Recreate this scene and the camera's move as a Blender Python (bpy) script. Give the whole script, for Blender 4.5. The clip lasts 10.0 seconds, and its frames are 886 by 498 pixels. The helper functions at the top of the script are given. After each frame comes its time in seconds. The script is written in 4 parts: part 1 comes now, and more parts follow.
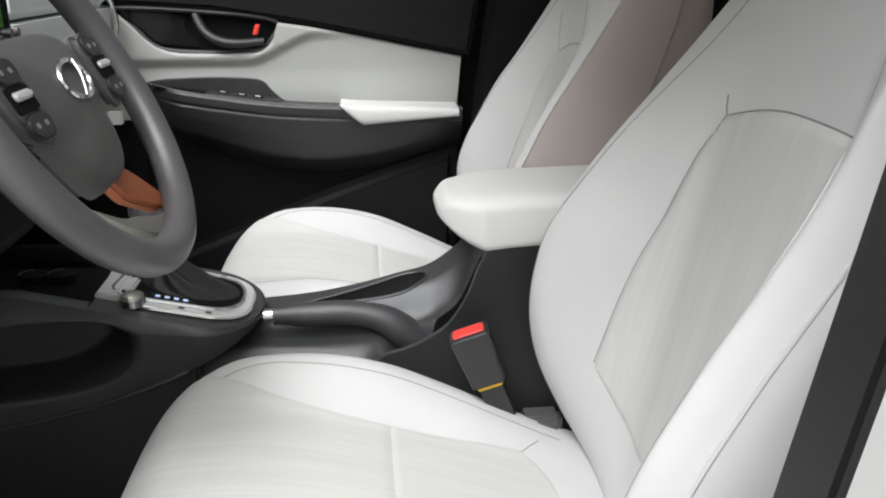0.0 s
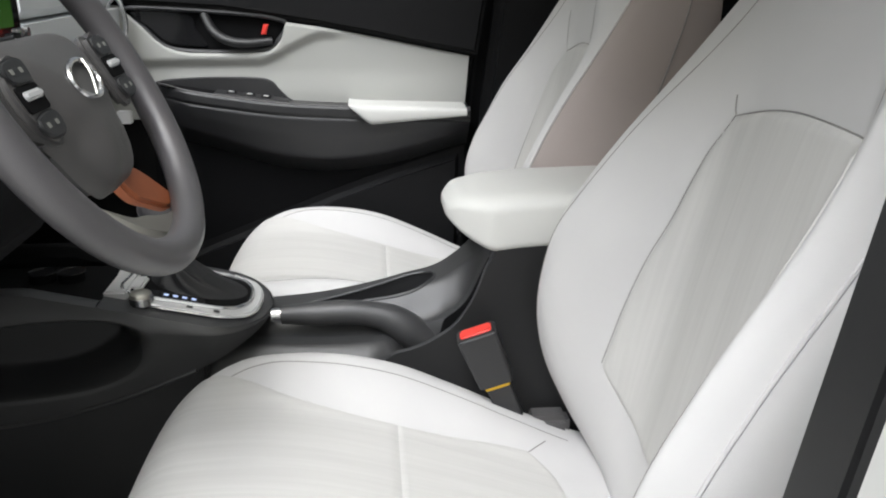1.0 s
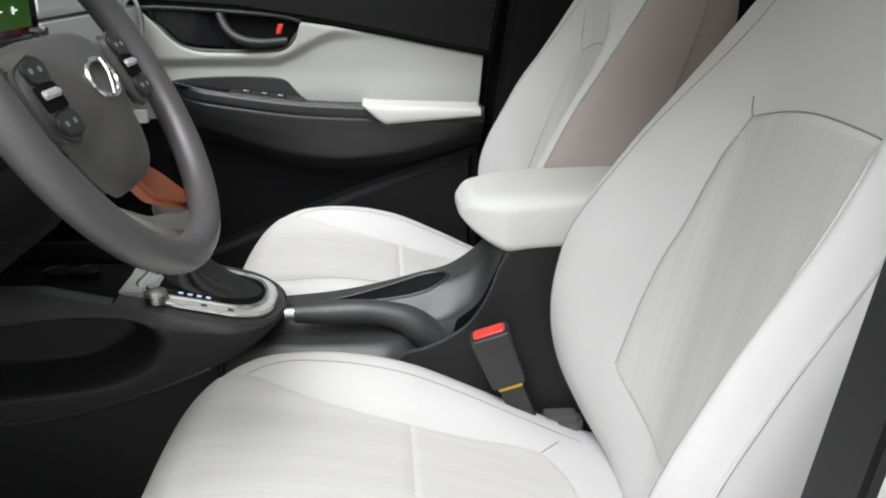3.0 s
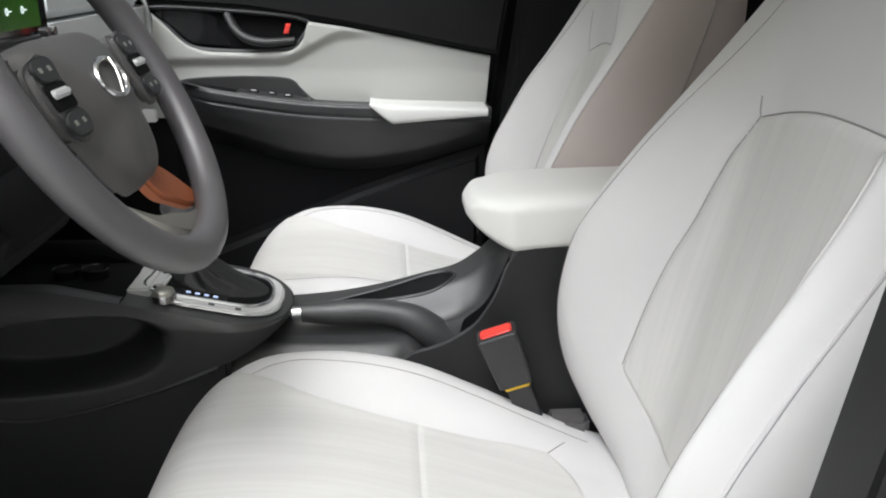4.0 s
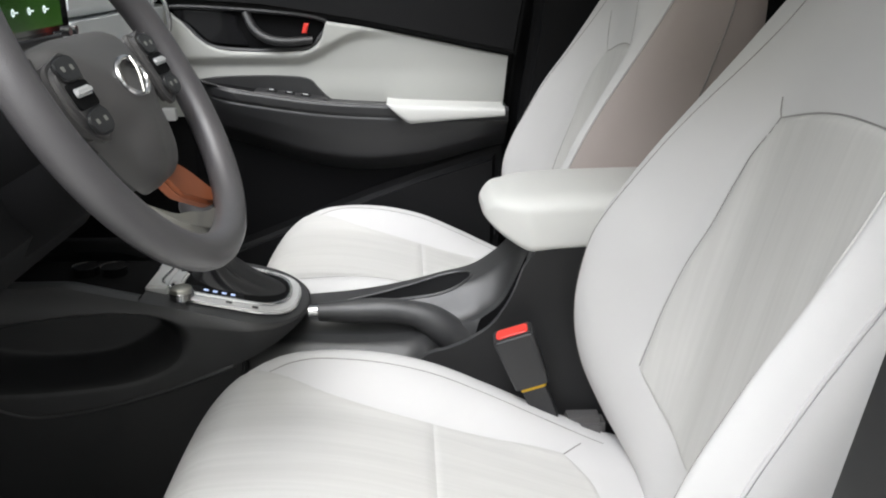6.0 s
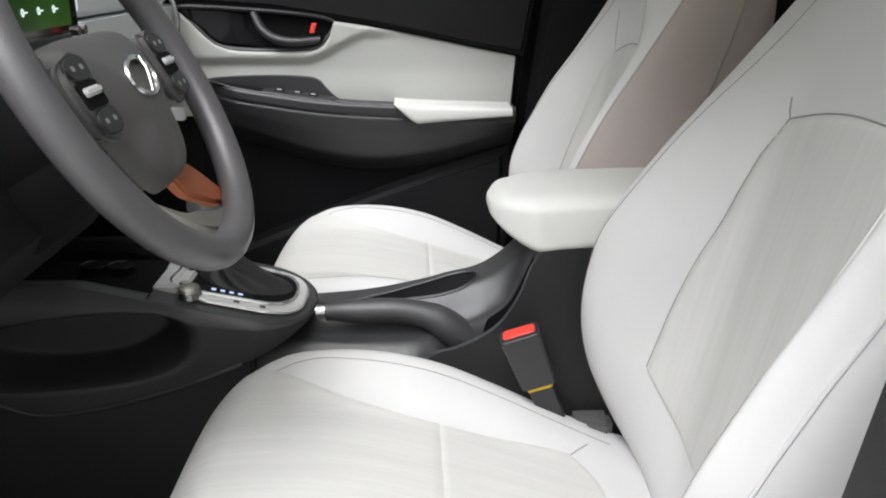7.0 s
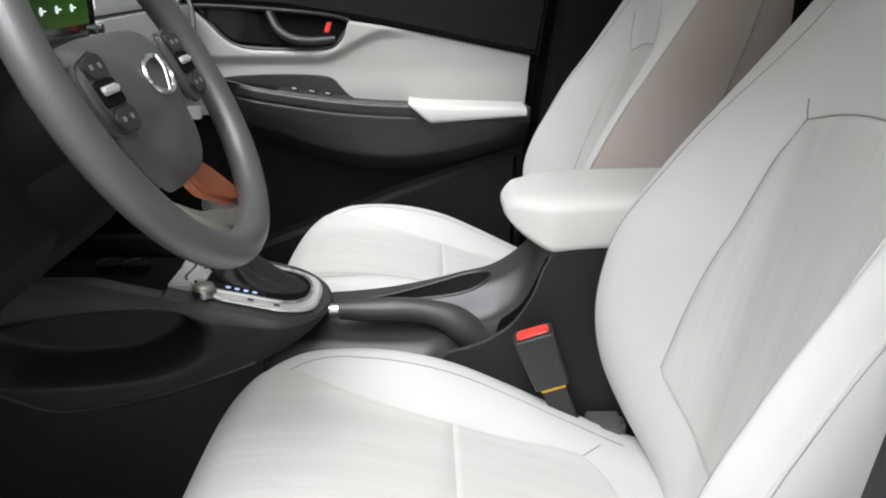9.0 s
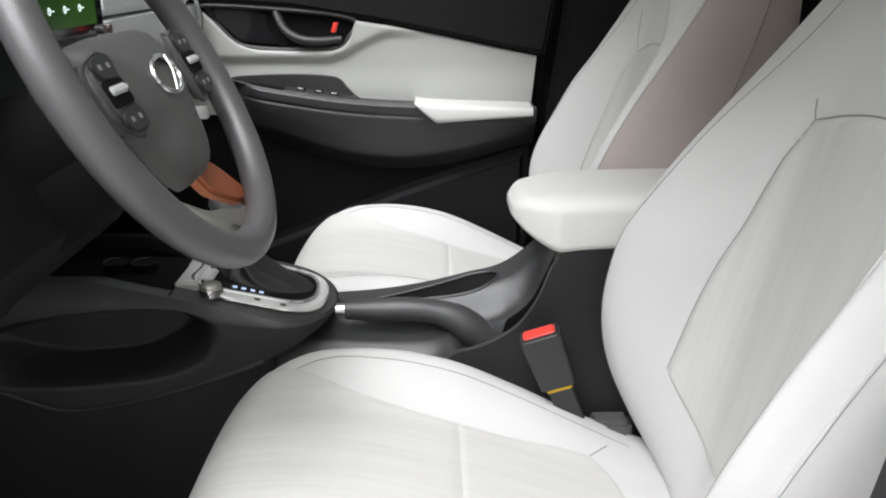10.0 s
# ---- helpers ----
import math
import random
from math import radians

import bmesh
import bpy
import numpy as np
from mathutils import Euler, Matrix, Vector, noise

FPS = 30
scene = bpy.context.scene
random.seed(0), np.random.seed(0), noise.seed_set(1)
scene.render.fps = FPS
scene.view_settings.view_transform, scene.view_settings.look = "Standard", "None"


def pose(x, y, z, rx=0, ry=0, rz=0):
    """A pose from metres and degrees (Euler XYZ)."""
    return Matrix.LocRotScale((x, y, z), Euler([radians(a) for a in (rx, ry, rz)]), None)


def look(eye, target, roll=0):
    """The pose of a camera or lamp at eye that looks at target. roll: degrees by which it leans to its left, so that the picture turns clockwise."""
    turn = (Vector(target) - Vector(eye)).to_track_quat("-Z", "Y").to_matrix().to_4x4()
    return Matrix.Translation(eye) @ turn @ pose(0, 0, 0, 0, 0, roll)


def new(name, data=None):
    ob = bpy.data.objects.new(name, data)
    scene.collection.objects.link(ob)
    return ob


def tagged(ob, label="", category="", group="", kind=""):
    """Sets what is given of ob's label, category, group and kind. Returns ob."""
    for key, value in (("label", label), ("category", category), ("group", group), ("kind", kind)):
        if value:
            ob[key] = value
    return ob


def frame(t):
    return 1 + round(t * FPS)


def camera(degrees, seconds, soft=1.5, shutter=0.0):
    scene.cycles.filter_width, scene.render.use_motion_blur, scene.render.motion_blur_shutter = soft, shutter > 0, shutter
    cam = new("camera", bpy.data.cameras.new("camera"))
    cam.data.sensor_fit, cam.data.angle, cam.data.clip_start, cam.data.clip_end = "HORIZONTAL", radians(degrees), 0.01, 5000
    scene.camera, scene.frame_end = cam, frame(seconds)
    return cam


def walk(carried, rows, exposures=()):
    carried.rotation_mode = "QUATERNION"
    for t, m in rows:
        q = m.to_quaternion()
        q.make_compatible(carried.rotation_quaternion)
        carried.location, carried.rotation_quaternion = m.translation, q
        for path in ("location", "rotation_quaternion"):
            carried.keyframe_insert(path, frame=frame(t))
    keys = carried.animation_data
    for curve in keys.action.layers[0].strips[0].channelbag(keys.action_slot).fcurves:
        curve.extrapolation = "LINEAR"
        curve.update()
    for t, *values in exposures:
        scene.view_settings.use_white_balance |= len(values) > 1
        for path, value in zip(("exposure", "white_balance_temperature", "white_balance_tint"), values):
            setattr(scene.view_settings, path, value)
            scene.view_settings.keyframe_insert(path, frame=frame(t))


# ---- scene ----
cam = camera(56.0, 10.0, soft=2.0)
EYE = 1.2
ROWS = [
    (0.0, 0.0, -5.531, -18.975, 0.0), (0.5, -0.0005, -5.272, -18.981, 0.0), (1.0, -0.0011, -5.029, -18.983, 0.012),
    (1.5, -0.0016, -4.795, -18.986, 0.018), (2.0, -0.0021, -4.58, -18.983, 0.024), (2.5, -0.0027, -4.363, -18.981, 0.026),
    (4.0, -0.0043, -3.698, -18.995, 0.042), (4.5, -0.0048, -3.432, -19.005, 0.056), (5.0, -0.0053, -3.147, -19.013, 0.06),
    (5.5, -0.0059, -2.863, -19.012, 0.06), (7.0, -0.0075, -2.13, -19.005, 0.085), (7.5, -0.008, -1.912, -19.010, 0.1),
    (8.0, -0.0086, -1.674, -19.022, 0.1), (8.5, -0.0091, -1.447, -19.033, 0.115), (9.0, -0.0096, -1.233, -19.034, 0.135),
    (9.5, -0.0102, -1.022, -19.031, 0.135), (10.0, -0.0107, -0.825, -19.03, 0.125),
]
walk(cam, [(t, pose(x, 0, EYE, 90 + pitch, 0, yaw) @ pose(0, 0, 0, 0, 0, roll)) for t, x, yaw, pitch, roll in ROWS],
     exposures=((0.0, 0.40, 5800.0, 3.5), (10.0, 0.49, 5800.0, 3.5)))

# ---- light: bright overcast sky through the open door, windscreen and windows ----
world = bpy.data.worlds.new("overcast_sky")
scene.world = world
world.use_nodes = True
wn = world.node_tree.nodes
sky = wn.new("ShaderNodeTexSky")
sky.sky_type, sky.sun_disc = "NISHITA", False
sky.sun_elevation, sky.sun_rotation = radians(60), radians(206)
sky.air_density, sky.dust_density, sky.ozone_density = 0.6, 8.0, 0.2
wn["Background"].inputs["Strength"].default_value = 0.15
haze = wn.new("ShaderNodeHueSaturation")  # cloud takes most of the blue out of the sky
haze.inputs["Saturation"].default_value = 0.35
warm = wn.new("ShaderNodeMix")
warm.data_type, warm.blend_type = "RGBA", "MULTIPLY"
warm.inputs["Factor"].default_value = 1.0
warm.inputs["B"].default_value = (1.0, 0.925, 0.80, 1)
world.node_tree.links.new(sky.outputs["Color"], haze.inputs["Color"])
world.node_tree.links.new(haze.outputs["Color"], warm.inputs["A"])
world.node_tree.links.new(warm.outputs["Result"], wn["Background"].inputs["Color"])
sun_data = bpy.data.lights.new("sun", "SUN")
sun_data.energy, sun_data.angle, sun_data.color = 1.38, radians(35), (0.89, 0.853, 1.0)
sun = new("sun", sun_data)
sun.matrix_world = look((-1.5, -2.2, 5.4), (0, 0.9, 0.6))


# ---- materials ----
def material(name, color, rough=0.5, metal=0.0, spread=0.08, scale=8.0, grain=0.0, grain_scale=900.0, spec=0.5, stretch=(1, 1, 1), coat=0.0, emit=0.0, streak=0.0):
    """A Principled surface with blotchy colour variation at a large scale and a fine grain in the relief."""
    m = bpy.data.materials.new(name)
    m.use_nodes = True
    nt = m.node_tree
    n, l = nt.nodes, nt.links
    b = n["Principled BSDF"]
    b.inputs["Roughness"].default_value, b.inputs["Metallic"].default_value = rough, metal
    b.inputs["Specular IOR Level"].default_value, b.inputs["Coat Weight"].default_value = spec, coat
    co = n.new("ShaderNodeTexCoord")
    mp = n.new("ShaderNodeMapping")
    mp.inputs["Scale"].default_value = stretch
    l.new(co.outputs["Object"], mp.inputs["Vector"])
    big = n.new("ShaderNodeTexNoise")
    big.inputs["Scale"].default_value, big.inputs["Detail"].default_value = scale, 6
    l.new(mp.outputs["Vector"], big.inputs["Vector"])
    ramp = n.new("ShaderNodeValToRGB")
    lo, hi = [c * (1 - spread) for c in color], [min(1, c * (1 + spread)) for c in color]
    ramp.color_ramp.elements[0].position, ramp.color_ramp.elements[0].color = 0.3, (*lo, 1)
    ramp.color_ramp.elements[1].position, ramp.color_ramp.elements[1].color = 0.7, (*hi, 1)
    l.new(big.outputs["Fac"], ramp.inputs["Fac"])
    base = ramp.outputs["Color"]
    if streak:
        # short pale threads that run along the cloth
        thin = n.new("ShaderNodeMapping")
        thin.inputs["Scale"].default_value = (0.03, 1.0, 0.03)
        l.new(co.outputs["Object"], thin.inputs["Vector"])
        yarn = n.new("ShaderNodeTexNoise")
        yarn.inputs["Scale"].default_value, yarn.inputs["Detail"].default_value = 170, 3
        l.new(thin.outputs["Vector"], yarn.inputs["Vector"])
        light = n.new("ShaderNodeMapRange")
        light.inputs["From Min"].default_value, light.inputs["From Max"].default_value = 0.35, 0.75
        light.inputs["To Min"].default_value, light.inputs["To Max"].default_value = 1 - streak, 1 + streak
        l.new(yarn.outputs["Fac"], light.inputs["Value"])
        mixed = n.new("ShaderNodeVectorMath")
        mixed.operation = "SCALE"
        l.new(base, mixed.inputs[0])
        l.new(light.outputs["Result"], mixed.inputs["Scale"])
        base = mixed.outputs["Vector"]
    l.new(base, b.inputs["Base Color"])
    if emit:
        l.new(ramp.outputs["Color"], b.inputs["Emission Color"])
        b.inputs["Emission Strength"].default_value = emit
    if grain:
        fine = n.new("ShaderNodeTexNoise")
        fine.inputs["Scale"].default_value, fine.inputs["Detail"].default_value = grain_scale, 3
        l.new(co.outputs["Object"], fine.inputs["Vector"])
        bump = n.new("ShaderNodeBump")
        bump.inputs["Strength"].default_value, bump.inputs["Distance"].default_value = grain, 0.002
        l.new(fine.outputs["Fac"], bump.inputs["Height"])
        l.new(bump.outputs["Normal"], b.inputs["Normal"])
        vary = n.new("ShaderNodeMapRange")
        vary.inputs["To Min"].default_value, vary.inputs["To Max"].default_value = rough * 0.85, min(1, rough * 1.15)
        l.new(big.outputs["Fac"], vary.inputs["Value"])
        l.new(vary.outputs["Result"], b.inputs["Roughness"])
    return m


FABRIC = material("light_grey_seat_fabric", (0.594, 0.588, 0.583), 0.85, spread=0.03, scale=5, grain=0.25, grain_scale=1400, spec=0.2)
INSERT = material("streaked_seat_fabric", (0.568, 0.562, 0.543), 0.9, spread=0.032, scale=14, grain=0.3, grain_scale=1200, spec=0.15, stretch=(0.35, 3.2, 0.35), streak=0.032)
SIDE = material("taupe_seat_vinyl", (0.41, 0.362, 0.34), 0.6, spread=0.04, grain=0.15, spec=0.3)
THREAD = material("grey_seam_thread", (0.27, 0.26, 0.25), 0.9, spread=0.1, scale=300)
CREAM = material("cream_door_vinyl", (0.385, 0.388, 0.366), 0.55, spread=0.03, scale=4, grain=0.15, grain_scale=1100, spec=0.35)
PAD = material("pale_padded_vinyl", (0.62, 0.62, 0.595), 0.5, spread=0.02, scale=6, grain=0.12, grain_scale=1100, spec=0.35)
BLACK = material("black_grained_plastic", (0.021, 0.021, 0.022), 0.42, spread=0.12, scale=10, grain=0.25, grain_scale=1500, spec=0.65)
# console plastic with the shade beside the cushion put into its colour
CONSOLE_SHADE = material("shaded_console_plastic", (0.014, 0.014, 0.0145), 0.5, spread=0.12, scale=10, grain=0.25, grain_scale=1500, spec=0.4)
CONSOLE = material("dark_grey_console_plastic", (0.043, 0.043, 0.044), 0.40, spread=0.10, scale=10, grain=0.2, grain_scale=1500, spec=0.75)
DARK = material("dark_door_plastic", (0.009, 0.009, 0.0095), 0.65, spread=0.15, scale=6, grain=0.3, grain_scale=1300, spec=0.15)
# near-black for rubber and plastic; also paints shade into recesses and the column
BLACK_AND_SHADE = material("black_plastic_and_shade", (0.004, 0.004, 0.0045), 0.8, spread=0.1, spec=0.15)
LEATHER = material("dark_grey_wheel_leather", (0.092, 0.088, 0.092), 0.33, spread=0.08, scale=12, grain=0.25, grain_scale=1000, spec=0.8)
HUB = material("dark_grey_airbag_cover", (0.090, 0.087, 0.086), 0.42, spread=0.06, scale=9, grain=0.3, grain_scale=1500)
GLOSS = material("gloss_black_plastic", (0.012, 0.012, 0.013), 0.12, spread=0.05, spec=0.6, coat=0.3)
# mirrored greenery is put into the colour as a slight yellow cast
SATIN = material("satin_metal_bar", (0.50, 0.49, 0.44), 0.32, metal=0.8, spread=0.05, scale=20)
CHROME = material("satin_chrome", (0.72, 0.72, 0.73), 0.22, metal=1.0, spread=0.03)
SILVER = material("matt_silver_trim", (0.74, 0.74, 0.74), 0.35, metal=0.3, spread=0.04, scale=20)
ORANGE = material("copper_orange_trim", (0.42, 0.13, 0.05), 0.4, metal=0.2, spread=0.1, scale=15)
RED = material("red_release_button", (0.70, 0.05, 0.035), 0.35, spread=0.05)
YELLOW = material("yellow_tag", (0.72, 0.46, 0.02), 0.6, spread=0.08)
WHITE = material("white_lettering", (0.8, 0.8, 0.8), 0.6, spread=0.02)
CARPET = material("black_carpet", (0.008, 0.008, 0.009), 0.95, spread=0.3, scale=120, grain=0.8, grain_scale=500, spec=0.1)
PAINT = material("white_car_paint", (0.72, 0.72, 0.70), 0.2, spread=0.01, coat=0.6)
DASH = material("pale_grey_dash_panel", (0.72, 0.74, 0.75), 0.5, spread=0.03, grain=0.2)
SCREEN = material("lit_green_display", (0.022, 0.065, 0.006), 0.25, spread=0.6, scale=6, emit=0.3)
LIT = material("lit_white_icon", (0.75, 0.8, 0.75), 0.5, spread=0.02, emit=0.7)
BOOT = material("black_leather", (0.018, 0.018, 0.019), 0.5, spread=0.1, scale=30, grain=0.5, grain_scale=600, spec=0.45)
LITBLUE = material("lit_blue_white_marking", (0.55, 0.62, 0.9), 0.5, spread=0.05, emit=0.5)
BOUNCE_GROUND = material("pale_bounce_ground", (0.48, 0.475, 0.46), 0.9, spread=0.25, scale=3, grain=0.6, grain_scale=80)
HEADLINER = material("beige_headliner", (0.52, 0.48, 0.41), 0.95, spread=0.05, grain=0.3)


# ---- builders ----
def thing(name, base, label, category, group="", kind=""):
    """An Empty at a thing's base, which carries its parts."""
    ob = new(name)
    ob.location = base
    ob.empty_display_size = 0.05
    return tagged(ob, label, category, group, kind)


def part(name, data, mat, parent=None, label="", smooth=True, sharp=True):
    """Links a mesh, a bmesh or (vertices, faces), given in world places, as one object under its thing or part."""
    if isinstance(data, tuple):
        me = bpy.data.meshes.new(name)
        me.from_pydata([tuple(map(float, v)) for v in data[0]], [], [tuple(f) for f in data[1]])
    else:
        me = bpy.data.meshes.new(name)
        data.to_mesh(me)
        data.free()
    bm = bmesh.new()
    bm.from_mesh(me)
    bmesh.ops.recalc_face_normals(bm, faces=bm.faces)
    bm.to_mesh(me)
    bm.free()
    for p in me.polygons:
        p.use_smooth = smooth
    me.materials.append(mat)
    if smooth and sharp:
        me.set_sharp_from_angle(angle=radians(40))
    ob = new(name, me)
    if parent is not None:
        ob.parent = parent
        ob.matrix_parent_inverse = Matrix.Identity(4) if parent.parent else Matrix.Translation(-parent.location)
    return tagged(ob, label)


def grid(fn, nu, nv, close_u=False, close_v=False, cap=False):
    """A sheet of quads from fn(u, v), u and v from 0 to 1."""
    us = [i / nu for i in range(nu if close_u else nu + 1)]
    vs = [j / nv for j in range(nv if close_v else nv + 1)]
    verts = [fn(u, v) for u in us for v in vs]
    a, b, faces = len(us), len(vs), []
    for i in range(nu):
        for j in range(nv):
            i2, j2 = (i + 1) % a, (j + 1) % b
            faces.append((i * b + j, i2 * b + j, i2 * b + j2, i * b + j2))
    if cap:
        faces += [tuple(range(b)), tuple(range((a - 1) * b, a * b))]
    return verts, faces


def spline(points, n):
    """A smooth curve through points (Catmull-Rom), n steps to a span."""
    p = [Vector(q) for q in points]
    p = [2 * p[0] - p[1]] + p + [2 * p[-1] - p[-2]]
    out = []
    for i in range(1, len(p) - 2):
        for k in range(n):
            t = k / n
            out.append(0.5 * (2 * p[i] + (p[i + 1] - p[i - 1]) * t + (2 * p[i - 1] - 5 * p[i] + 4 * p[i + 1] - p[i + 2]) * t * t
                              + (3 * p[i] - p[i - 1] - 3 * p[i + 1] + p[i + 2]) * t ** 3))
    return out + [p[-2]]


def tube(points, radius, sides=8, closed=False, flat=1.0, up=(0, 0, 1)):
    """A tube along points; radius a number or one for each point; flat squeezes it along up."""
    pts = [Vector(q) for q in points]
    n = len(pts)
    rad = radius if isinstance(radius, (list, tuple)) else [radius] * n
    verts, faces = [], []
    for i, p in enumerate(pts):
        d = (pts[(i + 1) % n] - pts[i - 1]) if closed else (pts[min(i + 1, n - 1)] - pts[max(i - 1, 0)])
        d.normalize()
        side = d.cross(Vector(up))
        side = side.normalized() if side.length > 1e-5 else d.orthogonal().normalized()
        top = side.cross(d)
        for k in range(sides):
            a = 2 * math.pi * k / sides
            verts.append(p + rad[i] * (math.cos(a) * side + flat * math.sin(a) * top))
    for i in range(n if closed else n - 1):
        for k in range(sides):
            j, k2 = (i + 1) % n, (k + 1) % sides
            faces.append((i * sides + k, i * sides + k2, j * sides + k2, j * sides + k))
    if not closed:
        faces += [tuple(range(sides)), tuple(range((n - 1) * sides, n * sides))]
    return verts, faces


def solid(outline, depth, to, bevel=0.003, segments=3):
    """A flat outline of (a, b) pairs given thickness depth, with rounded rims; to(a, b, c) puts it in the world."""
    bm = bmesh.new()
    lo = [bm.verts.new((a, b, 0)) for a, b in outline]
    f = bm.faces.new(lo)
    r = bmesh.ops.extrude_face_region(bm, geom=[f])
    bmesh.ops.translate(bm, verts=[v for v in r["geom"] if isinstance(v, bmesh.types.BMVert)], vec=(0, 0, depth))
    if bevel:
        rim = [e for e in bm.edges if abs(e.verts[0].co.z - e.verts[1].co.z) < 1e-6]
        bmesh.ops.bevel(bm, geom=rim, offset=bevel, segments=segments, affect="EDGES", clamp_overlap=True)
    bmesh.ops.triangulate(bm, faces=[f for f in bm.faces if len(f.verts) > 4])
    for v in bm.verts:
        v.co = to(*v.co)
    return bm


def box(lo, hi, bevel=0.004, segments=2):
    bm = bmesh.new()
    bmesh.ops.create_cube(bm, size=1)
    for v in bm.verts:
        v.co = [l + (c + 0.5) * (h - l) for c, l, h in zip(v.co, lo, hi)]
    if bevel:
        bmesh.ops.bevel(bm, geom=bm.edges[:], offset=bevel, segments=segments, affect="EDGES", clamp_overlap=True)
    return bm


def rounded(w, h, r, n=5):
    """The outline of a rectangle of half sizes w, h with corners of radius r."""
    out = []
    for cx, cy, a0 in ((w - r, h - r, 0), (r - w, h - r, 90), (r - w, r - h, 180), (w - r, r - h, 270)):
        out += [(cx + r * math.cos(radians(a0 + 90 * k / n)), cy + r * math.sin(radians(a0 + 90 * k / n))) for k in range(n + 1)]
    return out


def smooth(points, n=6):
    """A closed smooth outline through (a, b) points."""
    p = [Vector((*q, 0)) for q in points]
    m, out = len(p), []
    for i in range(m):
        a, b, c, d = p[i - 1], p[i], p[(i + 1) % m], p[(i + 2) % m]
        for k in range(n):
            t = k / n
            q = 0.5 * (2 * b + (c - a) * t + (2 * a - 5 * b + 4 * c - d) * t * t + (3 * b - a - 3 * c + d) * t ** 3)
            out.append((q.x, q.y))
    return out


def step(a, b, x):
    t = min(1, max(0, (x - a) / (b - a)))
    return t * t * (3 - 2 * t)


def table(xs, ys):
    """A smooth function through a few values."""
    xs, ys = np.array(xs, float), np.array(ys, float)
    sl = np.gradient(ys, xs)

    def fn(x):
        x = min(max(x, xs[0]), xs[-1])
        i = min(int(np.searchsorted(xs, x, side="right")) - 1, len(xs) - 2)
        h = xs[i + 1] - xs[i]
        t = (x - xs[i]) / h
        return float((1 + 2 * t) * (1 - t) ** 2 * ys[i] + t * (1 - t) ** 2 * h * sl[i] + t * t * (3 - 2 * t) * ys[i + 1] + t * t * (t - 1) * h * sl[i + 1])
    return fn


YD = 0.78   # middle of the driver's seat
SEATS = 0.70  # from seat to seat
YM = YD + SEATS / 2  # middle of the car
YDOOR = 1.82  # inner face of the passenger door

# ---- the setting: ground, car shell ----
# ground is out of view; kept pale so it bounces light into the cabin
ground = part("ground", grid(lambda u, v: ((u - 0.5) * 3000, (v - 0.5) * 3000, 0), 4, 4), BOUNCE_GROUND)
tagged(ground, "unseen ground under the car, pale to bounce light", "ground", kind="structure")
floor = part("floor", box((-1.3, 0.36, 0.30), (1.6, 1.9, 0.36), 0.01), CARPET)
tagged(floor, "black carpeted floor of the car", "floor", kind="structure")
roof = part("ceiling", grid(lambda u, v: (0.02 + 1.60 * u, 0.38 + 1.5 * v, 1.55 + 0.06 * math.sin(math.pi * v) + 0.05 * math.sin(math.pi * u)), 16, 12), HEADLINER)
tagged(roof, "beige cloth headliner under the roof", "ceiling", kind="structure")
sol = roof.modifiers.new("thickness", "SOLIDIFY")
sol.thickness, sol.offset = 0.03, 1
rear_wall = part("wall_rear", box((1.55, 0.36, 0.36), (1.62, 1.9, 1.55), 0.01), DARK)
tagged(rear_wall, "dark rear end of the cabin", "wall", kind="structure")
firewall = part("wall_front", box((-1.36, 0.3, 0.30), (-1.3, 1.9, 1.0), 0.01), BLACK_AND_SHADE)
tagged(firewall, "dark bulkhead ahead of the footwells", "wall", kind="structure")


# ---- seats ----
CZ = table([-0.30, -0.22, -0.1, 0, 0.1, 0.2, 0.3, 0.4], [0.672, 0.686, 0.684, 0.662, 0.627, 0.592, 0.56, 0.54])  # middle of the cushion
CB = table([-0.30, -0.2, -0.12, -0.05, 0.02, 0.1, 0.18, 0.26, 0.4], [0.688, 0.706, 0.715, 0.711, 0.695, 0.66, 0.62, 0.583, 0.545])  # its bolsters


def cushion_z(x, s):
    q = abs(s) / 0.25
    return CZ(x) + (CB(x) - CZ(x)) * step(0.45, 0.85, q) - 0.05 * max(0, q - 0.86) ** 2 / 0.02 * 0.35


def cushion_front(s):
    """The front edge in plan, s from -1 to 1 across the cushion."""
    return -0.296 + 0.098 * abs(s) ** 5


def cushion_top(x, side):
    """The height of the cover over x, with the rolled front."""
    roll = cushion_front(side / 0.248) + 0.085
    if x >= roll:
        return cushion_z(x, side)
    return cushion_z(roll, side) - 0.115 * (1 - math.sqrt(max(0, 1 - ((roll - x) / 0.085) ** 2)))


def cushion_at(u, v, YD):
    """u runs round the front, over the top and to the back; v from side to side."""
    side = (v - 0.5) * 2 * 0.248
    front = cushion_front((v - 0.5) * 2)
    if u < 0.3:
        x = front + 0.085 * (1 - math.cos(u / 0.3 * math.pi / 2))
    else:
        x = front + 0.085 + (u - 0.3) / 0.7 * (0.275 - front)
    return Vector((x, YD + side, cushion_top(x, side)))


def back_center(z):
    return 0.301 + (z - 0.63) * 0.222


BE = table([0.50, 0.54, 0.59, 0.64, 0.69, 0.77, 0.83, 0.88, 0.93, 0.99, 1.05, 1.10, 1.16, 1.25, 1.36],
           [0.34, 0.309, 0.275, 0.248, 0.226, 0.212, 0.218, 0.231, 0.259, 0.300, 0.347, 0.386, 0.431, 0.495, 0.57])
BW = table([0.50, 0.56, 0.63, 0.70, 0.80, 0.90, 1.0, 1.1, 1.2, 1.3, 1.36], [0.20, 0.222, 0.243, 0.254, 0.255, 0.250, 0.240, 0.229, 0.216, 0.19, 0.14])


